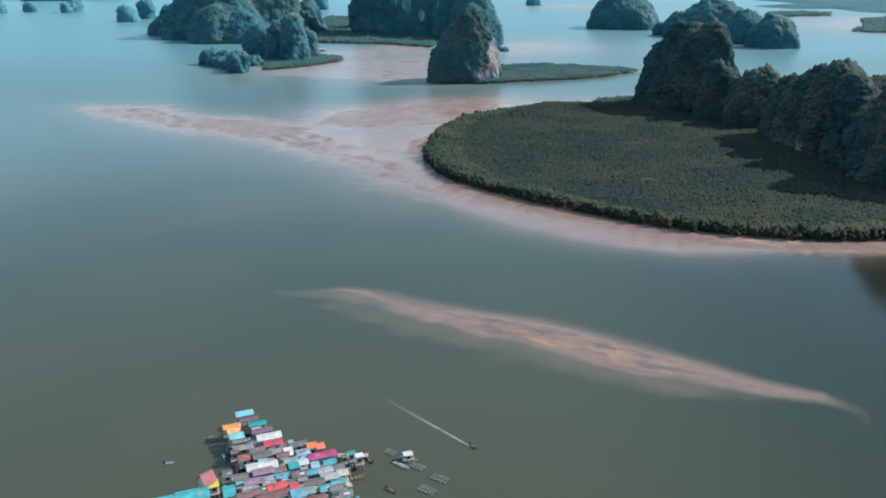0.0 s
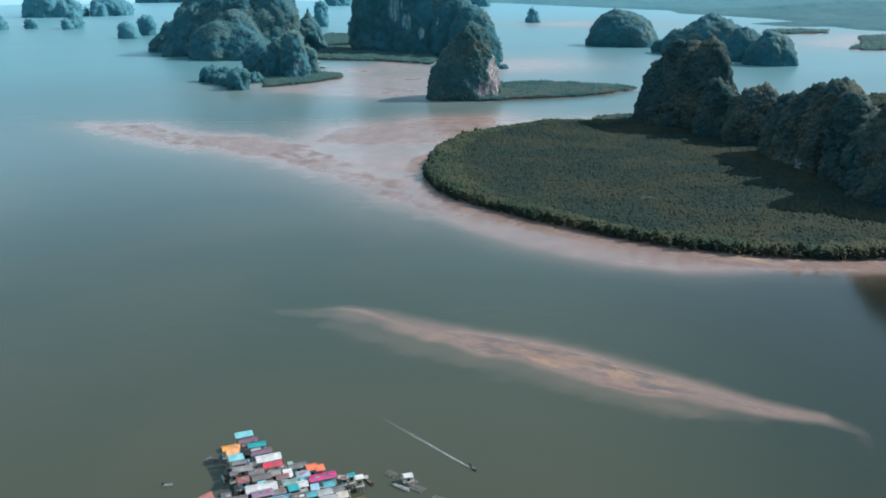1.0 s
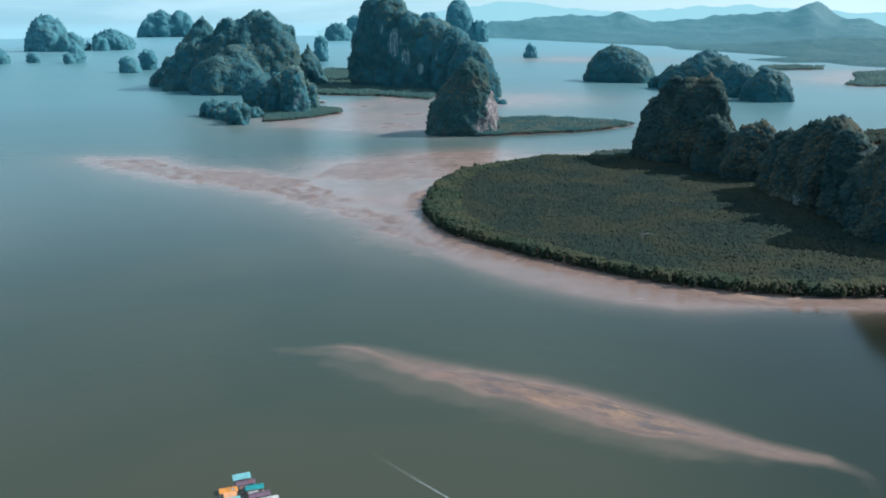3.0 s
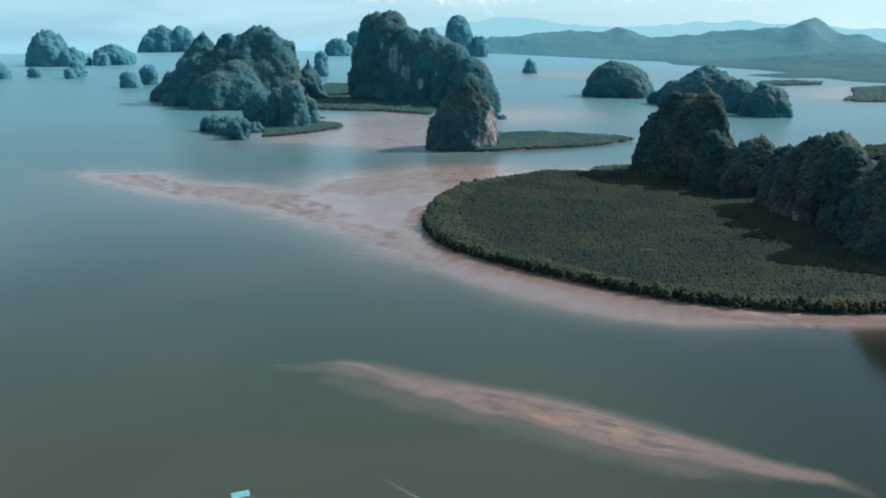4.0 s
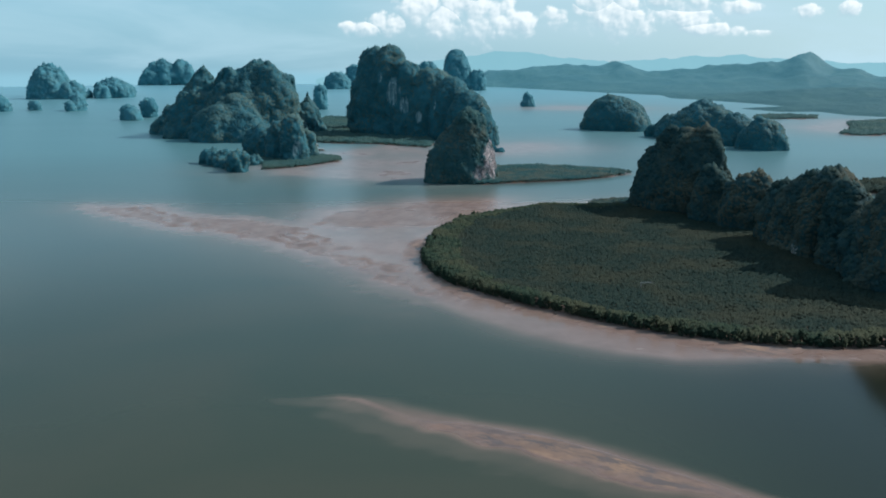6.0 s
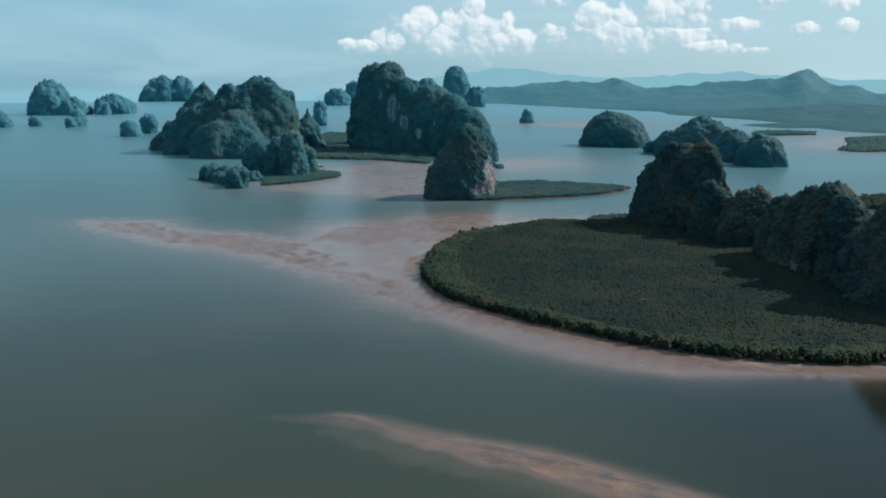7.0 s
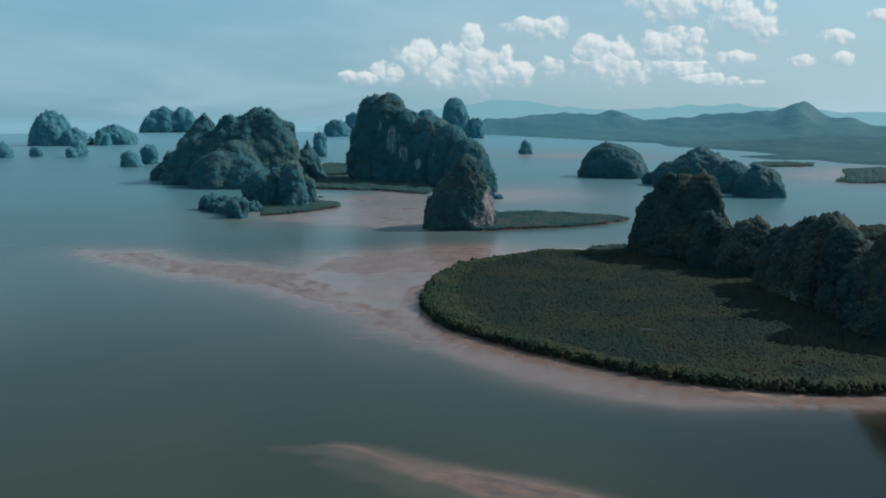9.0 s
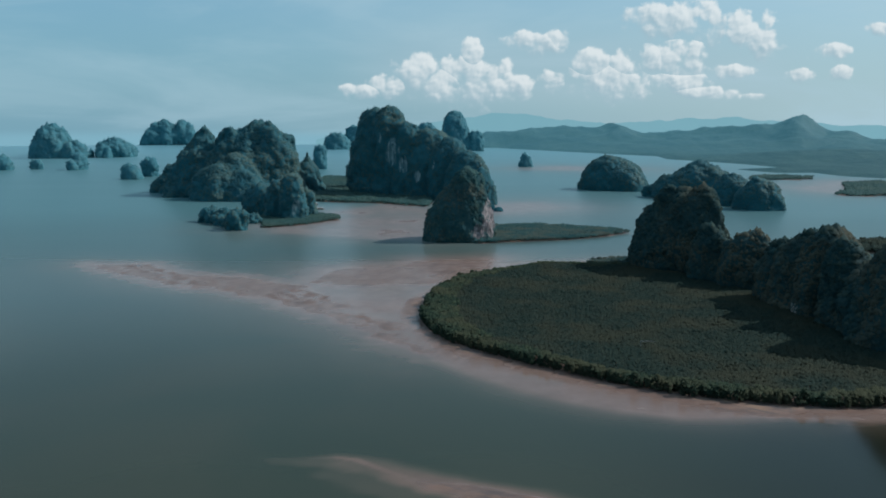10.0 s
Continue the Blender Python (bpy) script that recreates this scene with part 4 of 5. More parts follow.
# ---- mainland ----
def build_mainland():
    a, r = np.meshgrid(np.radians(np.arange(0.5, 46, 0.15)), np.linspace(1950, 4940, 110), indexing="ij")
    x, y = r * np.sin(a), r * np.cos(a)
    u = np.tan(a)
    s = inside(SHORE, x.ravel(), y.ravel()).reshape(x.shape)
    z = np.clip(0.12 * s, -3, 7) + (s > 20) * 2.5 * ripple(x, y, 30, 3, 41)
    far = np.clip((r - 3900) / 800, 0, 1) ** 1.5
    tops = np.full(x.shape, 62.0)
    for c, w, t in [(0.425, 0.020, 82), (0.428, 0.047, 35), (0.378, 0.027, 35), (0.212, 0.033, 48), (0.285, 0.030, 60), (0.245, 0.027, 41), (0.108, 0.040, 35), (0.342, 0.033, 35), (0.162, 0.033, 35), (0.475, 0.033, 16)]:
        tops = tops + t * np.exp(-((u - c) / w) ** 2)
    z = z + np.clip(s / 150, 0, 1) * far * tops * (1.14 - 0.60 * np.abs(ripple(x, y, 420, 4, 17))) * (0.92 + 0.14 * ripple(x, y, 140, 4, 19))
    near = np.clip(1 - np.abs(r - 3600) / 500, 0, 1) * np.clip(s / 300, 0, 1)
    z = z + near * np.clip(ripple(x, y, 600, 3, 23) + 0.2, 0, 1) * 45 * np.clip((u - 0.22) / 0.2, 0, 1)
    m, k = x.shape
    i, j = np.meshgrid(np.arange(m - 1), np.arange(k - 1), indexing="ij")
    i, j = i.ravel(), j.ravel()
    faces = np.stack([i * k + j, (i + 1) * k + j, (i + 1) * k + j + 1, i * k + j + 1], 1)
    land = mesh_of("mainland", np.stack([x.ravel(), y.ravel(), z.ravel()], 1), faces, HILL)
    tagged(land, "wooded mainland hills behind a mangrove coast, haze added as a glow", "backdrop", kind="structure")
    # paler ridges further inland, their haze given off as a glow
    b, w = np.meshgrid(np.radians(np.arange(-8.0, 30, 0.1)), np.linspace(0, 1, 6), indexing="ij")
    v = np.tan(b)
    crest = 128.0 + 55 * np.exp(-((v - 0.08) / 0.07) ** 2) + 35 * np.exp(-((v - 0.33) / 0.08) ** 2) + 9 * ripple(b * 900, b * 0, 20, 4, 29)
    crest = crest * np.clip((v + 0.15) / 0.18, 0, 1) ** 0.5
    r = 4975 - 15 * (1 - w)
    verts = np.stack([(r * np.sin(b)).ravel(), (r * np.cos(b)).ravel(), (w * crest - 4).ravel()], 1)
    m, k = b.shape
    i, j = np.meshgrid(np.arange(m - 1), np.arange(k - 1), indexing="ij")
    i, j = i.ravel(), j.ravel()
    faces = np.stack([i * k + j, (i + 1) * k + j, (i + 1) * k + j + 1, i * k + j + 1], 1)
    tagged(mesh_of("backdrop", verts, faces, HILL_PALE), "pale far hills glowing in the colour of the haze", "backdrop", kind="structure")


build_mainland()


# ---- stilt village ----
PAINT = {"cyan_pale": (0.20, 0.48, 0.50), "cyan": (0.10, 0.34, 0.38), "turquoise": (0.05, 0.36, 0.38), "teal": (0.02, 0.30, 0.31), "plum": (0.16, 0.09, 0.13),
         "plum_pale": (0.30, 0.18, 0.26), "orange": (0.80, 0.30, 0.05), "orange_pale": (0.75, 0.34, 0.16), "grey": (0.17, 0.16, 0.16), "stone": (0.27, 0.25, 0.23),
         "white": (0.62, 0.58, 0.55), "white_dirty": (0.38, 0.37, 0.36), "crimson": (0.66, 0.03, 0.07), "rust": (0.36, 0.10, 0.09), "rust_dark": (0.20, 0.09, 0.085),
         "brown_grey": (0.15, 0.12, 0.115), "blue_pale": (0.27, 0.39, 0.46), "blue": (0.14, 0.31, 0.41), "vermilion": (0.78, 0.17, 0.07), "magenta": (0.46, 0.04, 0.16),
         "green_grey": (0.24, 0.31, 0.28), "beige": (0.55, 0.47, 0.38), "red": (0.58, 0.07, 0.07), "slate": (0.14, 0.13, 0.15), "yellow": (0.85, 0.60, 0.03)}
SPOKEN = {"cyan_pale": "pale cyan", "plum_pale": "faded plum", "orange_pale": "faded orange", "stone": "weathered grey", "white_dirty": "grimy white", "rust": "rust red",
          "rust_dark": "dark rusty brown", "brown_grey": "brownish grey", "blue_pale": "pale blue", "green_grey": "greenish grey", "slate": "dark slate grey", "plum": "dark plum"}


def roof_sheet(color):
    def build(n):
        p = n.place()
        stain = n.noise(p, 0.45, 5.0, 0.7)
        rust = n.span(n.noise(p, 1.1, 4.0, 0.65), 0.56, 0.72)
        c = n.mix(n.span(stain, 0.3, 0.75), tuple(v * 0.62 for v in color), tuple(v * 1.06 for v in color))
        c = n.mix(n.math("MULTIPLY", rust, 0.38), c, (0.17, 0.10, 0.075))
        pick = n.add("ShaderNodeObjectInfo").outputs["Random"]
        c = n.mix(n.math("MULTIPLY", pick, 0.12), c, (0.30, 0.29, 0.28))
        return n.finish(c, 0.55, n.bump(n.noise(p, 4.0, 3.0), 0.4, 0.05), spec=0.3)
    return build


ROOF = {key: material("roof_" + key, roof_sheet(value)) for key, value in PAINT.items()}


def boards(a, b):
    def build(n):
        p = n.place()
        return n.finish(n.mix(n.noise(n.scaled(p, 3, 3, 0.6), 1.2, 5.0, 0.65), a, b), 0.85, n.bump(n.noise(p, 5.0), 0.4, 0.04))
    return build


WALLS = [material("wall_boards", boards((0.22, 0.17, 0.13), (0.40, 0.34, 0.28))), material("wall_whitewash", boards((0.50, 0.47, 0.43), (0.72, 0.69, 0.64))),
         material("wall_blue", boards((0.22, 0.34, 0.40), (0.36, 0.50, 0.55))), material("wall_cream", boards((0.48, 0.40, 0.28), (0.65, 0.56, 0.42)))]
DECK = material("deck_planks", boards((0.20, 0.17, 0.15), (0.38, 0.34, 0.31)))
POST = material("concrete_posts", boards((0.16, 0.15, 0.14), (0.30, 0.29, 0.27)))
GLASS = material("dark_window", lambda n: n.finish((0.015, 0.02, 0.024), 0.15, spec=0.5))
HULL = material("boat_hull", boards((0.10, 0.065, 0.045), (0.28, 0.20, 0.15)))
HULL_WHITE = material("pale_boat_hull", boards((0.45, 0.44, 0.42), (0.68, 0.66, 0.63)))
HULL_GREY = material("weathered_beams", boards((0.11, 0.095, 0.085), (0.25, 0.22, 0.195)))
FLOAT = material("grey_float", boards((0.18, 0.19, 0.19), (0.38, 0.38, 0.37)))
NET = material("pen_net", lambda n: n.finish(n.mix(n.noise(n.place(), 3.0), (0.03, 0.045, 0.045), (0.07, 0.085, 0.08)), 0.8))


def foam(n):
    p = n.place()
    thick = n.add("ShaderNodeAttribute")
    thick.attribute_name = "froth"
    cover = n.math("MULTIPLY", thick.outputs["Fac"], n.span(n.noise(p, 0.55, 5.0, 0.7), 0.30, 0.62, 0.35, 1.0), clamp=True)
    mix = n.add("ShaderNodeMixShader")
    n.put(mix.inputs[0], cover)
    n.put(mix.inputs[1], n.add("ShaderNodeBsdfTransparent").outputs[0])
    n.put(mix.inputs[2], n.finish((0.55, 0.60, 0.58), 0.7))
    return mix.outputs[0]


FOAM = material("wake_foam", foam)


def box(bm, x, y, z, sx, sy, sz, turn=0.0):
    m = Matrix.Translation((x, y, z)) @ Matrix.Rotation(turn, 4, "Z") @ Matrix.Diagonal((sx, sy, sz, 1))
    bmesh.ops.create_cube(bm, size=1.0, matrix=m)


def one_box(name, parent, mat, *args, label=""):
    bm = bmesh.new()
    box(bm, *args)
    return part(name, bm, mat, parent, label)


def slope(name, parent, mat, w, y0, z0, y1, z1, thick=0.10):
    """A corrugated roof slope from the eave (y0, z0) to the ridge (y1, z1), w wide."""
    bm = bmesh.new()
    n = max(8, int(w / 0.45) * 2)
    dy, dz = y1 - y0, z1 - z0
    long = math.hypot(dy, dz)
    ny, nz = -dz / long, dy / long
    if nz < 0:
        ny, nz = -ny, -nz
    rows = []
    for k in range(n + 1):
        x = -w / 2 + w * k / n
        up = 0.035 * (k % 2)
        rows.append([bm.verts.new((x, y + ny * (up + t), z + nz * (up + t))) for y, z, t in ((y0, z0, 0), (y1, z1, 0), (y1, z1, -thick), (y0, z0, -thick))])
    for a, b in zip(rows, rows[1:]):
        for k in range(4):
            bm.faces.new((a[k], a[(k + 1) % 4], b[(k + 1) % 4], b[k]))
    bm.faces.new(rows[0])
    bm.faces.new(rows[-1][::-1])
    bmesh.ops.recalc_face_normals(bm, faces=bm.faces)
    return part(name, bm, mat, parent)


def stilt_house(x, y, w, d, color, form, turn, seed):
    rng = random.Random(seed)
    house = new("stilt_house")
    wall_mat = WALLS[rng.choice((0, 0, 1, 1, 2, 3))]
    floor = 1.9 + rng.uniform(-0.15, 0.15)
    eave = floor + rng.uniform(2.1, 2.7) + (1.0 if form == "h" else 0.0)
    rise = {"g": 0.2 * d, "s": 0.16 * d, "h": 0.55 * d}[form]
    one_box("deck", house, DECK, 0, 0, floor - 0.12, w + 0.5, d + 0.5, 0.24)
    for sx in (-0.46, 0.0, 0.46):
        for sy in (-0.44, 0.44):
            bm = bmesh.new()
            bmesh.ops.create_cone(bm, segments=6, radius1=0.15, radius2=0.13, depth=floor + 1.6, cap_ends=True, matrix=Matrix.Translation((sx * w, sy * d, floor / 2 - 0.9)))
            part("post", bm, POST, house)
    bm = bmesh.new()
    hw, hd = w / 2 - 0.25, d / 2 - 0.3
    ring = [(-hd, eave), (0, eave + rise * 0.92), (hd, eave)] if form != "s" else [(-hd, eave), (hd, eave + rise)]
    ends = []
    for sx in (-hw, hw):
        ends.append([bm.verts.new((sx, yy, zz)) for yy, zz in [(-hd, floor)] + [(a, b - 0.06) for a, b in ring] + [(hd, floor)]])
    for k in range(len(ends[0])):
        n = (k + 1) % len(ends[0])
        bm.faces.new((ends[0][k], ends[0][n], ends[1][n], ends[1][k]))
    bm.faces.new(ends[0][::-1])
    bm.faces.new(ends[1])
    bmesh.ops.recalc_face_normals(bm, faces=bm.faces)
    wall = part("wall", bm, wall_mat, house)
    one_box("fascia", house, WALLS[1] if seed % 3 else DECK, 0, -d / 2 - 0.14, eave - 0.16, w + 0.1, 0.06, 0.14)
    mat = ROOF[color]
    over = 0.2
    if form == "s":
        slope("roof_slope", house, mat, w + 0.3, -d / 2 - over, eave - 0.05, d / 2 + over, eave + rise + 0.05)
    else:
        slope("roof_slope", house, mat, w + 0.4, -d / 2 - over, eave - rise * over / d * 2, 0, eave + rise)
        slope("roof_slope", house, mat, w + 0.4, d / 2 + over, eave - rise * over / d * 2, 0, eave + rise)
        one_box("ridge_cap", house, mat, 0, 0, eave + rise + 0.05, w + 0.45, 0.35, 0.09)
    for k in range(max(1, int(w / 2.8))):
        wx = -w / 2 + (k + 0.5) * w / max(1, int(w / 2.8))
        if k % 2:
            one_box("door", wall, DECK, wx, -hd - 0.03, floor + 0.95, 0.85, 0.08, 1.85)
        else:
            one_box("window", wall, GLASS, wx, -hd - 0.03, floor + 1.2, 0.9, 0.08, 0.8)
    if form == "g" and w > 3 and rng.random() < 0.6:      # a lean-to awning of odd sheets over the front, and sheets laid on the roof as patches
        long, at = w * rng.uniform(0.35, 0.7), w * rng.uniform(-0.15, 0.15)
        sheet = ROOF[rng.choice(("grey", "stone", "white_dirty", "cyan_pale", "rust_dark", "brown_grey", "blue_pale"))]
        bm = bmesh.new()
        bm_m = Matrix.Translation((at, -d / 2 - 0.75, eave - 0.55)) @ Matrix.Rotation(radians(14), 4, "X")
        bmesh.ops.create_cube(bm, size=1.0, matrix=bm_m @ Matrix.Diagonal((long, 1.3, 0.06, 1)))
        awning = part("awning", bm, sheet, house)
        for side in (-0.45, 0.45):
            one_box("awning_post", awning, POST, at + side * long, -d / 2 - 1.25, (eave + floor) / 2 - 0.4, 0.09, 0.09, eave - floor - 0.6)
        one_box("porch", house, DECK, at, -d / 2 - 0.75, floor - 0.14, long + 0.3, 1.4, 0.16)
    if form == "g" and rng.random() < 0.3:
        pitch = math.atan2(rise, d / 2)
        for k in range(rng.randint(1, 2)):
            bm = bmesh.new()
            px, py = rng.uniform(-0.32, 0.32) * w, -d * rng.uniform(0.16, 0.3)
            bmesh.ops.create_cube(bm, size=1.0, matrix=Matrix.Translation((px, py, eave + rise * (1 + 2 * py / d) + 0.13)) @ Matrix.Rotation(pitch, 4, "X") @ Matrix.Diagonal((rng.uniform(0.7, 1.3), d * 0.22, 0.05, 1)))
            part("roof_patch", bm, ROOF[rng.choice(("white", "stone", "rust", "white_dirty", "slate"))], house)
    if color == "rust_dark" and w > 9:
        rail = one_box("balcony_rail", house, WALLS[1], 0, -d / 2 - 0.75, eave - 0.75, w, 0.08, 0.12)
        one_box("balcony_floor", house, DECK, 0, -d / 2 - 0.45, eave - 1.55, w, 0.8, 0.1)
        for k in range(int(w / 0.9)):
            one_box("baluster", rail, WALLS[1], -w / 2 + (k + 0.5) * 0.9, -d / 2 - 0.75, eave - 1.1, 0.28, 0.1, 0.8)
    house.matrix_world = pose(x, y - 0.2, 0, 0, 0, turn)
    words = SPOKEN.get(color, color)
    shape = {"g": "gabled", "s": "lean-to", "h": "steep gabled"}[form]
    return tagged(house, f"wooden stilt house with a {words} {shape} metal roof", "house", "houses of the stilt village")


HOUSES = [
    (-62.6, 234.9, 6.7, 4.2, "cyan_pale", "s"), (-60.7, 231.7, 7.0, 4.0, "plum", "g"), (-57.6, 229.7, 6.6, 4.6, "teal", "g"), (-65.0, 227.8, 6.4, 5.0, "orange", "g"),
    (-63.6, 224.5, 4.6, 3.6, "orange_pale", "s"), (-55.2, 225.4, 7.6, 4.6, "plum", "g"), (-62.1, 221.9, 5.3, 4.4, "cyan_pale", "s"), (-60.7, 219.4, 4.9, 3.6, "grey", "g"),
    (-59.1, 216.6, 7.1, 5.0, "stone", "g"), (-52.6, 222.4, 9.0, 6.4, "white", "g"), (-50.6, 218.3, 6.7, 4.8, "crimson", "g"), (-54.6, 214.7, 5.2, 4.4, "grey", "g"),
    (-57.4, 210.6, 3.6, 4.6, "rust", "g"), (-52.5, 211.7, 6.6, 4.8, "brown_grey", "g"), (-49.3, 214.1, 4.4, 5.0, "stone", "g"), (-51.6, 207.1, 10.8, 7.0, "white", "g"),
    (-46.5, 212.0, 4.4, 4.2, "rust_dark", "g"), (-45.2, 213.7, 3.1, 6.0, "white", "s"), (-43.0, 218.0, 6.3, 4.6, "grey", "g"), (-41.0, 213.4, 4.5, 5.2, "blue_pale", "g"),
    (-38.9, 216.7, 3.7, 5.6, "vermilion", "g"), (-36.3, 216.1, 3.1, 4.0, "vermilion", "s"), (-35.1, 211.9, 9.7, 5.6, "magenta", "g"), (-43.8, 209.3, 5.0, 4.6, "green_grey", "g"),
    (-40.4, 208.7, 3.6, 5.4, "white", "g"), (-42.4, 206.2, 3.6, 4.0, "teal", "s"), (-46.3, 204.8, 4.6, 4.4, "grey", "g"), (-50.7, 203.8, 7.1, 5.4, "plum_pale", "g"),
    (-32.8, 208.4, 3.7, 4.4, "cyan", "g"), (-36.4, 206.4, 2.8, 4.0, "blue_pale", "s"), (-36.9, 203.1, 3.3, 4.0, "cyan", "g"), (-33.4, 204.4, 4.9, 5.0, "white_dirty", "g"),
    (-30.0, 206.3, 4.2, 4.4, "grey", "g"), (-28.4, 203.3, 3.5, 5.0, "beige", "g"), (-40.0, 202.6, 6.0, 5.4, "brown_grey", "g"), (-44.7, 201.8, 4.9, 3.8, "blue", "g"),
    (-48.7, 200.8, 4.9, 4.0, "blue_pale", "g"), (-56.4, 201.6, 5.0, 5.4, "brown_grey", "g"), (-51.8, 198.9, 7.3, 5.0, "plum_pale", "g"), (-31.7, 200.9, 5.9, 5.2, "white_dirty", "g"),
    (-29.2, 199.2, 4.8, 4.6, "cyan", "g"), (-35.6, 198.5, 6.9, 5.4, "brown_grey", "g"), (-45.5, 196.8, 6.6, 5.4, "red", "g"), (-49.4, 195.5, 5.5, 4.8, "grey", "g"),
    (-53.1, 196.3, 4.2, 4.8, "stone", "g"), (-60.5, 203.0, 3.2, 5.6, "slate", "g"), (-63.0, 198.0, 3.0, 4.4, "yellow", "s"), (-40.6, 196.2, 2.9, 5.6, "red", "g"),
    (-36.7, 194.3, 4.8, 5.0, "green_grey", "g"), (-32.2, 196.1, 3.8, 5.4, "cyan", "g"), (-29.4, 196.1, 4.1, 5.0, "grey", "g"), (-39.0, 192.8, 4.7, 5.6, "blue", "s"),
    (-45.7, 193.2, 11.9, 6.0, "rust_dark", "g"), (-33.7, 191.5, 6.1, 5.4, "rust_dark", "g"), (-26.4, 193.0, 4.4, 5.4, "grey", "g"), (-52.8, 192.5, 6.2, 5.0, "rust_dark", "g"),
    (-67.4, 192.9, 10.8, 9.0, "turquoise", "g"), (-72.8, 190.7, 10.4, 9.0, "turquoise", "g"), (-57.9, 194.6, 3.8, 9.0, "turquoise", "g"), (-64.9, 198.6, 4.6, 7.5, "rust", "h"),
    (-26.9, 213.0, 2.3, 3.0, "teal", "g"), (-28.9, 211.8, 1.6, 2.6, "rust_dark", "g"), (-24.4, 211.2, 2.7, 2.6, "white", "s"), (-45.2, 218.0, 1.7, 3.0, "green_grey", "s"),
    (-47.4, 216.5, 2.6, 3.5, "brown_grey", "g"), (-61.0, 213.9, 2.6, 3.2, "slate", "g"), (-57.0, 218.7, 3.4, 3.6, "brown_grey", "g"), (-49.6, 208.5, 3.2, 3.2, "stone", "s"),
    (-39.4, 205.3, 2.5, 3.4, "stone", "g"), (-42.8, 198.8, 3.8, 4.0, "brown_grey", "g"), (-47.9, 198.3, 4.2, 3.6, "stone", "g")]
for k, (hx, hy, hw_, hd_, hc, hf) in enumerate(HOUSES):
    hw_, hd_ = hw_ * 0.78, hd_ * 0.56
    bent = random.Random(k * 13 + 5)
    stilt_house(hx, hy, hw_, hd_, hc, hf, {"h": 45}.get(hf, 21 + bent.uniform(-3, 3)), k + 100)


def walkway(a, b, wide=1.6, name="walkway", label="narrow plank walkway on posts between stilt houses"):
    ax, ay, bx, by = *a, *b
    long = math.hypot(bx - ax, by - ay)
    way = new(name)
    for k in range(max(2, int(long / 2.2))):
        n = max(2, int(long / 2.2))
        one_box("plank_bay", way, DECK, (k + 0.5) * long / n, 0, 1.5, long / n - 0.06, wide, 0.12)
    for k in range(max(2, int(long / 4))):
        for side in (-0.5, 0.5):
            bm = bmesh.new()
            bmesh.ops.create_cone(bm, segments=6, radius1=0.11, radius2=0.10, depth=3.0, cap_ends=True, matrix=Matrix.Translation(((k + 0.3) * 4.0, side * (wide - 0.2), 0.02)))
            part("post", bm, POST, way)
    way.matrix_world = pose(ax, ay, 0, 0, 0, math.degrees(math.atan2(by - ay, bx - ax)))
    return tagged(way, label, "walkway")


walkway((-31.3, 215.8), (-22.3, 215.7), 1.8, "pier", "plank pier leading out from the stilt village")


def longtail_boat(name, spot, turn, long, hull_mat, label, canopy=None):
    """A slender wooden boat with raised bow, thwarts and, on some, a canopy."""
    boat = new(name)
    bm = bmesh.new()
    n, rings = 12, []
    for k in range(n + 1):
        t = k / n
        half = 0.085 * long * math.sin(math.pi * min(1.0, 0.14 + 0.86 * t)) ** 0.7 + 0.03
        keel, rail = -0.25 + 1.1 * max(0, 0.22 - t) ** 1.2 * 4 * 0.3, 0.45 + 2.2 * max(0, 0.3 - t) ** 1.6 + 0.25 * max(0, t - 0.8)
        px = (0.5 - t) * long
        rings.append([bm.verts.new(v) for v in ((px, -half, rail), (px, -half * 0.75, keel + 0.12), (px, 0, keel), (px, half * 0.75, keel + 0.12), (px, half, rail),
                                                (px, half - 0.07, rail), (px, half * 0.68, keel + 0.24), (px, 0, keel + 0.16), (px, -half * 0.68, keel + 0.24), (px, -half + 0.07, rail))])
    for a, b in zip(rings, rings[1:]):
        for k in range(10):
            bm.faces.new((a[k], a[(k + 1) % 10], b[(k + 1) % 10], b[k]))
    bm.faces.new(rings[0])
    bm.faces.new(rings[-1][::-1])
    bmesh.ops.recalc_face_normals(bm, faces=bm.faces)
    part("hull", bm, hull_mat, boat)
    for k in range(3):
        one_box("thwart", boat, DECK, long * (0.18 - 0.18 * k), 0, 0.35, 0.28, long * 0.12, 0.06)
    one_box("engine", boat, GLASS, -long * 0.46, 0, 0.8, 0.7, 0.4, 0.45)
    if canopy:
        roof = one_box("canopy", boat, canopy, -long * 0.05, 0, 1.75, long * 0.42, long * 0.15, 0.08)
        for sx in (-0.23, 0.13):
            for sy in (-0.06, 0.06):
                one_box("canopy_post", roof, POST, long * sx, long * sy, 1.05, 0.06, 0.06, 1.4)
    boat.matrix_world = pose(*spot, 0, 0, 0, turn)
    return tagged(boat, label, "boat")


longtail_boat("longtail_boat", (8.6, 222.0), -48.4, 3.2, HULL, "slender dark wooden longtail boat trailing a white wake")
longtail_boat("moored_boat", (-12.8, 212.4), -35, 6.0, HULL_WHITE, "pale wooden boat moored beside the floating fish farm")
longtail_boat("moored_boat", (-14.8, 200.0), -35, 3.6, HULL, "small dark wooden boat with a pale load on open water")
longtail_boat("moored_boat", (-22.3, 215.7), -55, 5.5, HULL, "dark wooden boat tied up at the pier end")
longtail_boat("moored_boat", (-65.0, 216.8), 120, 3.4, HULL_WHITE, "small white boat near the stilt houses")
longtail_boat("moored_boat", (-80.5, 214.0), 10, 2.8, HULL_WHITE, "pale grey boat drifting off the village")
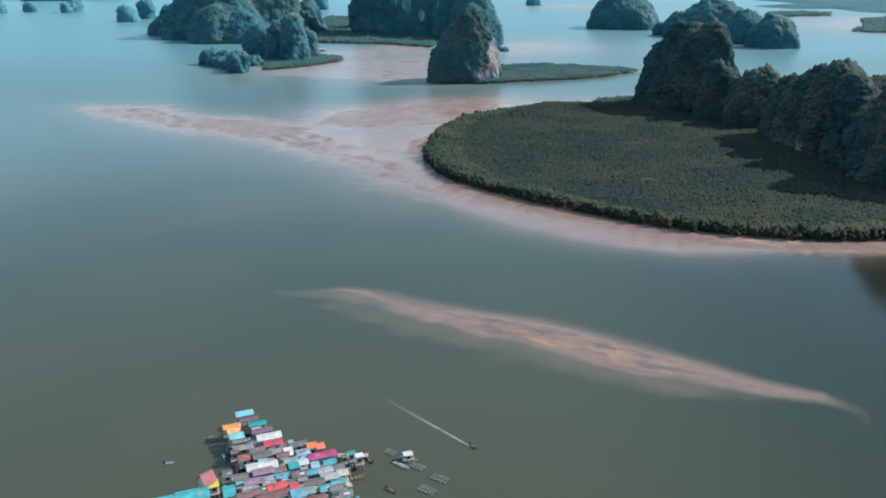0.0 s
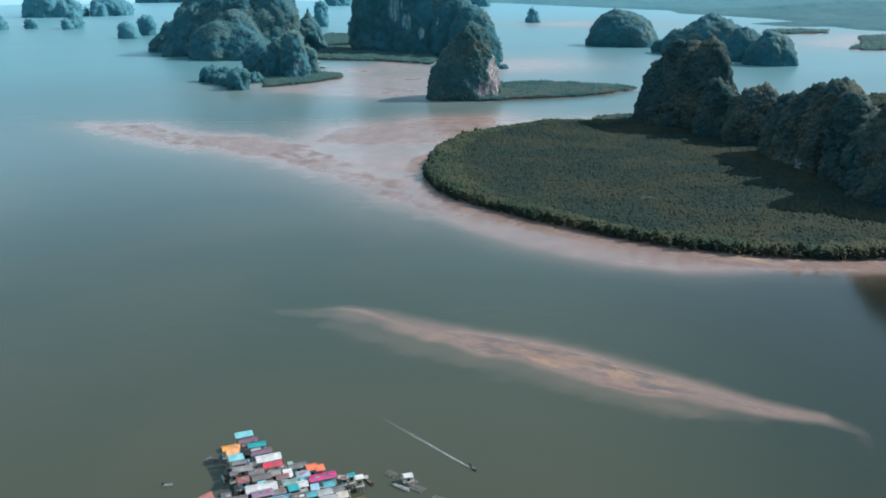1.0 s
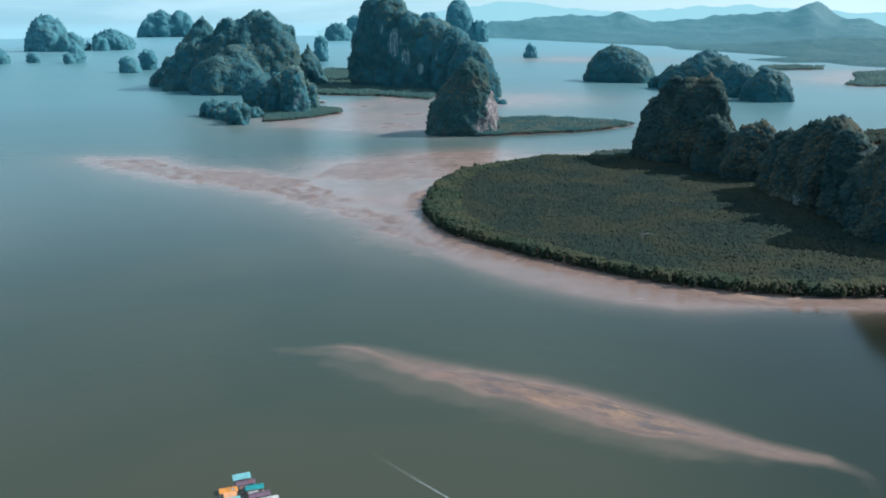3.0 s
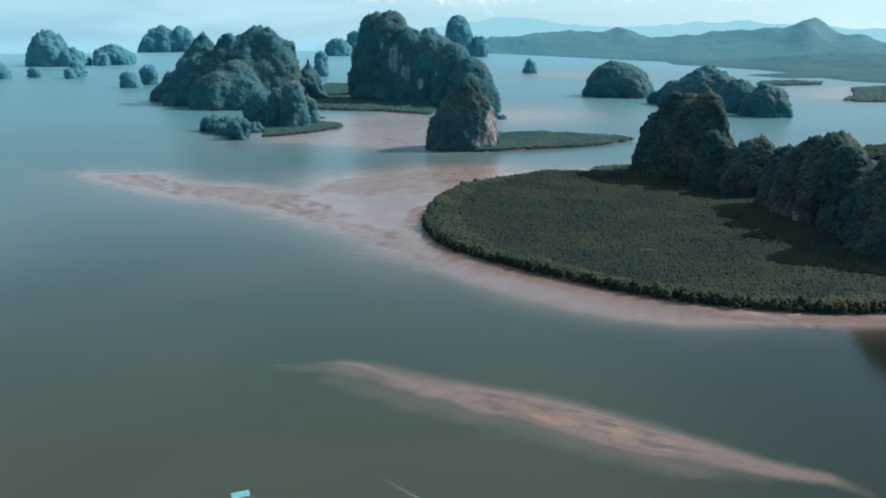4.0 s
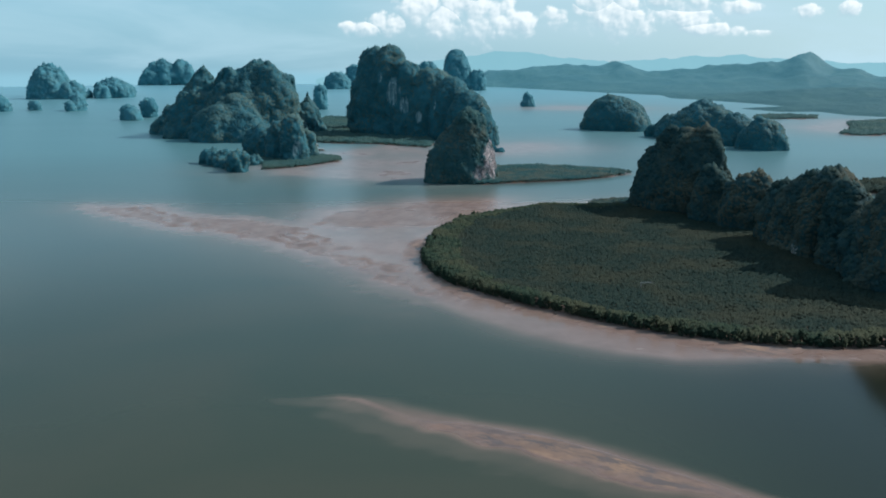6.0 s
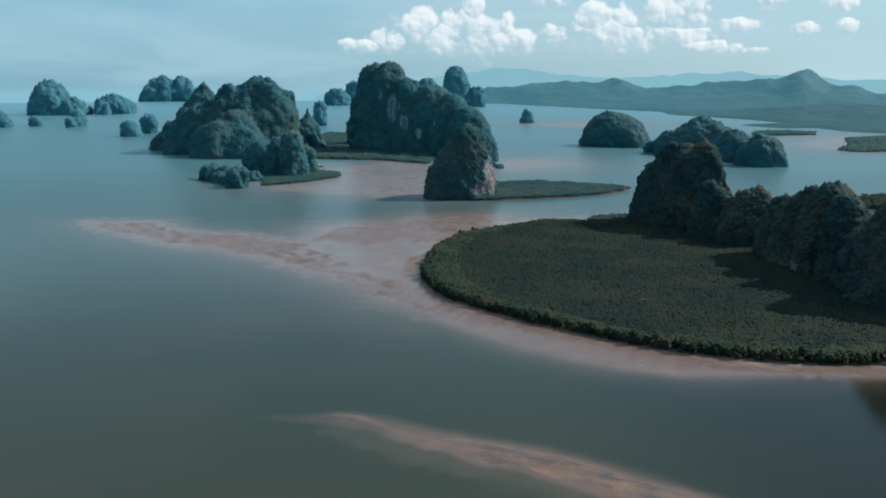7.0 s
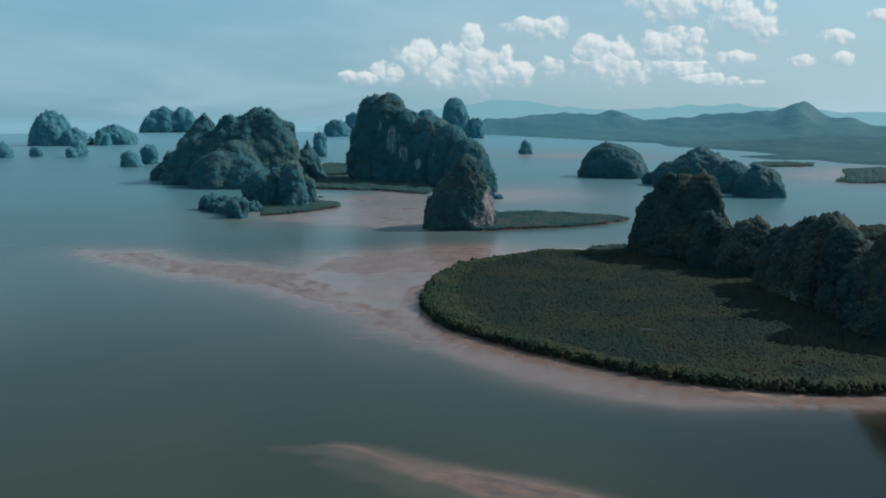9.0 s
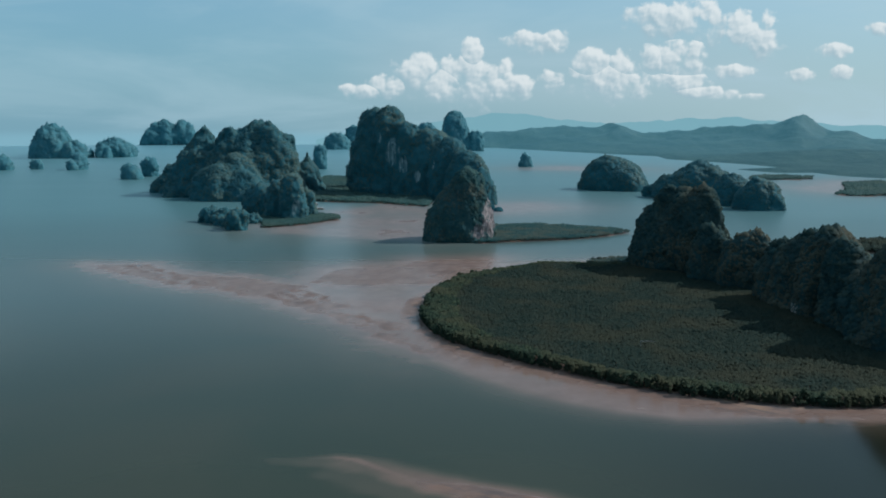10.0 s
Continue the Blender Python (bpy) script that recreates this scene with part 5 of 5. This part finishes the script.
longtail_boat("moored_boat", (-25.1, 206.0), 30, 6.5, HULL, "brown wooden boat beside the stilt houses")


def wake(a, b):
    """Two foamy arms that spread and thin out behind the boat."""
    a, b = Vector((*a, 0.03)), Vector((*b, 0.03))
    way = (b - a).normalized()
    side = Vector((-way.y, way.x, 0))
    long, n, verts, faces, froth = (b - a).length, 60, [], [], []
    for arm in (-1, 1, 0):
        first = len(verts)
        for k in range(n + 1):
            t = k / n
            mid = a + way * (t * long) + side * (arm * (0.10 + 0.40 * t ** 0.7))
            half = (0.11 + 0.22 * t) if arm else (0.20 + 0.30 * t)
            for s, f in ((-1, 0.0), (0, 1.0), (1, 0.0)):
                verts.append(mid + side * (s * half) + Vector((0, 0, 0.004 * arm)))
                froth.append(f * (1 - t) ** 1.7 * (1.0 if arm else 0.45))
        for k in range(n):
            for c in range(2):
                i = first + 3 * k + c
                faces.append((i, i + 1, i + 4, i + 3))
    ob = mesh_of("boat_wake", np.array([tuple(v) for v in verts]), np.array(faces), FOAM)
    at = ob.data.attributes.new("froth", "FLOAT", "POINT")
    at.data.foreach_set("value", np.array(froth, np.float32))
    return tagged(ob, "long white foamy wake behind the longtail boat", "wake", kind="stuff")


wake((8.5, 221.8), (-25.2, 257.8))


def fish_pen(spot, turn, cols, rows, cell, label, name="fish_pen"):
    """Floating beams in a grid with dark nets between them."""
    pen = new(name)
    for k in range(cols + 1):
        one_box("beam", pen, HULL_GREY, (k - cols / 2) * cell, 0, 0.22, 0.22, rows * cell + 0.5, 0.14)
    for k in range(rows + 1):
        one_box("beam", pen, HULL_GREY, 0, (k - rows / 2) * cell, 0.36, cols * cell + 0.5, 0.2, 0.12)
    for i in range(cols):
        for j in range(rows):
            one_box("net", pen, NET, (i + 0.5 - cols / 2) * cell, (j + 0.5 - rows / 2) * cell, 0.06, cell - 0.25, cell - 0.25, 0.05)
    for k in range(cols + 1):
        for e in (-1, 1):
            bm = bmesh.new()
            bmesh.ops.create_cone(bm, segments=8, radius1=0.2, radius2=0.2, depth=0.5, cap_ends=True, matrix=Matrix.Translation(((k - cols / 2) * cell, e * rows * cell / 2, 0.0)) @ Matrix.Rotation(radians(90), 4, "Y"))
            part("float", bm, FLOAT, pen)
    pen.matrix_world = pose(*spot, 0, 0, 0, turn)
    return tagged(pen, label, "fish pen", "floating fish pens")


fish_pen((-15.9, 219.3), -35, 3, 2, 0.95, "small floating fish pen of weathered beams")
fish_pen((-10.7, 215.6), -35, 4, 2, 1.2, "floating fish farm deck around a small hut")
fish_pen((-7.9, 211.8), -35, 4, 2, 1.0, "floating fish pen with pale beams beside the hut")
fish_pen((-1.3, 205.8), -32, 4, 2, 1.15, "floating fish pen of weathered beams on open water")
fish_pen((-4.8, 200.2), -32, 4, 2, 1.1, "floating fish pen of grey beams on open water")
fish_pen((-71.2, 227.4), -28, 3, 2, 0.9, "floating landing stage with pale floats beside the houses", "landing_stage")


def raft_hut(spot, turn):
    """A small hut with a pale tin roof on the floating deck."""
    hut = new("raft_hut")
    one_box("floor", hut, DECK, 0, 0, 0.52, 3.4, 2.8, 0.16)
    one_box("wall", hut, WALLS[0], 0.2, 0.1, 1.3, 2.1, 1.7, 1.4)
    slope("roof_slope", hut, ROOF["white"], 2.8, -1.2, 2.0, 0.1, 2.35)
    slope("roof_slope", hut, ROOF["white"], 2.8, 1.3, 2.0, 0.1, 2.35)
    one_box("door", hut, GLASS, 0.0, -0.78, 1.2, 0.7, 0.06, 1.2)
    one_box("crate", hut, HULL_WHITE, -1.3, -0.9, 0.8, 0.6, 0.5, 0.4)
    hut.matrix_world = pose(*spot, 0, 0, 0, turn)
    return tagged(hut, "small hut with a pale tin roof on the fish farm deck", "hut")


raft_hut((-10.7, 215.6), 15)


# clutter between the houses: water tanks, sheds and open platforms
def water_tank(x, y, z, seed):
    tank = new("water_tank")
    bm = bmesh.new()
    bmesh.ops.create_cone(bm, segments=14, radius1=0.55, radius2=0.55, depth=1.2, cap_ends=True, matrix=Matrix.Translation((0, 0, 0.6)))
    bmesh.ops.create_cone(bm, segments=14, radius1=0.55, radius2=0.18, depth=0.25, cap_ends=True, matrix=Matrix.Translation((0, 0, 1.325)))
    part("barrel", bm, ROOF["blue" if seed % 2 else "grey"], tank)
    one_box("stand", tank, POST, 0, 0, -z / 2 - 0.3, 1.0, 1.0, z + 0.6)
    tank.matrix_world = pose(x, y, z)
    return tagged(tank, "round plastic water tank on a stand between stilt houses", "water tank", "water tanks of the village")


def platform(x, y, w, d, turn, seed):
    rng = random.Random(seed)
    deck = new("open_platform")
    n = max(3, int(w / 0.9))
    for k in range(n):
        one_box("plank", deck, DECK, -w / 2 + (k + 0.5) * w / n, 0, 1.75 + rng.uniform(-0.02, 0.02), w / n - 0.07, d, 0.1)
    for sx in (-0.45, 0.45):
        for sy in (-0.42, 0.42):
            one_box("post", deck, POST, sx * w, sy * d, 0.5, 0.18, 0.18, 2.4)
    for k in range(3):
        one_box("crate", deck, WALLS[rng.randrange(4)], rng.uniform(-0.35, 0.35) * w, rng.uniform(-0.3, 0.3) * d, 2.1, rng.uniform(0.5, 1.0), rng.uniform(0.4, 0.8), rng.uniform(0.4, 0.7), rng.uniform(0, 3))
    deck.matrix_world = pose(x, y, 0, 0, 0, turn)
    return tagged(deck, "open plank platform on posts with stacked crates", "platform", "open platforms of the village")


def build_clutter():
    rng = random.Random(77)
    for k in range(26):
        hx, hy, w, d, _, _ = HOUSES[rng.randrange(len(HOUSES) - 16)]
        side = rng.choice((-1, 1))
        c, s = math.cos(radians(21)), math.sin(radians(21))
        ox, oy = side * (w * 0.44 + 0.9), -d * 0.2
        water_tank(hx + c * ox - s * oy, hy + s * ox + c * oy, 1.9, k)
    for k in range(24):
        hx, hy, w, d, _, _ = HOUSES[rng.randrange(len(HOUSES) - 16)]
        platform(hx + 1.2, hy - d * 0.62, rng.uniform(3.0, 5.0), rng.uniform(1.6, 2.4), 21 + rng.uniform(-4, 4), k)


build_clutter()


def long_raft(spot, turn, long, label):
    """A low floating raft house in the far cove: deck, pale roof on posts, floats."""
    raft = new("raft_house")
    one_box("deck", raft, DECK, 0, 0, 0.4, long, 5.0, 0.3)
    slope("roof_slope", raft, ROOF["white"], long * 0.8, -2.2, 2.7, 0, 3.5)
    slope("roof_slope", raft, ROOF["white"], long * 0.8, 2.2, 2.7, 0, 3.5)
    one_box("wall", raft, WALLS[0], 0, 0, 1.6, long * 0.6, 3.2, 2.1)
    for k in range(4):
        for side in (-1, 1):
            one_box("post", raft, POST, (k - 1.5) * long * 0.25, side * 2.0, 1.6, 0.15, 0.15, 2.2)
    for side in (-1, 1):
        one_box("float", raft, FLOAT, 0, side * 2.2, 0.1, long * 0.96, 0.6, 0.5)
    raft.matrix_world = pose(*spot, 0, 0, 0, turn)
    return tagged(raft, label, "raft house", "raft houses in the cove")


long_raft((-209.0, 1396.9), 8, 16, "low pale-roofed raft house in the cove")
long_raft((-188.5, 1361.8), -6, 14, "low pale-roofed raft house moored off the mangroves")
long_raft((-205.9, 1434.4), 3, 10, "small raft house close under the island")


def dead_tree(spot):
    """A bleached fallen tree lying across the canopy."""
    rng = random.Random(9)
    tree = new("dead_tree")
    bm = bmesh.new()
    for k in range(9):
        a = Vector((-3.5 + 0.9 * k, rng.uniform(-0.8, 0.8), 6.6 + rng.uniform(0, 0.6)))
        b = a + Vector((rng.uniform(0.6, 2.2), rng.uniform(-1.6, 1.6), rng.uniform(-0.2, 1.3)))
        m = Matrix.Translation((a + b) / 2) @ (b - a).to_track_quat("Z", "Y").to_matrix().to_4x4()
        bmesh.ops.create_cone(bm, segments=6, radius1=0.16, radius2=0.06, depth=(b - a).length, matrix=m, cap_ends=True)
    part("branches", bm, POST, tree)
    bm = bmesh.new()
    m = Matrix.Translation((0, 0, 6.8)) @ Matrix.Rotation(radians(86), 4, "Y")
    bmesh.ops.create_cone(bm, segments=8, radius1=0.3, radius2=0.15, depth=8.0, matrix=m, cap_ends=True)
    bmesh.ops.create_cone(bm, segments=8, radius1=0.3, radius2=0.25, depth=7.0, matrix=Matrix.Translation((-3.6, 0, 3.3)), cap_ends=True)
    part("trunk", bm, POST, tree)
    tree.matrix_world = pose(*spot, 0, 0, 0, -8)
    return tagged(tree, "bleached dead tree lying across the mangrove canopy", "dead tree")


dead_tree((129.8, 518.1))
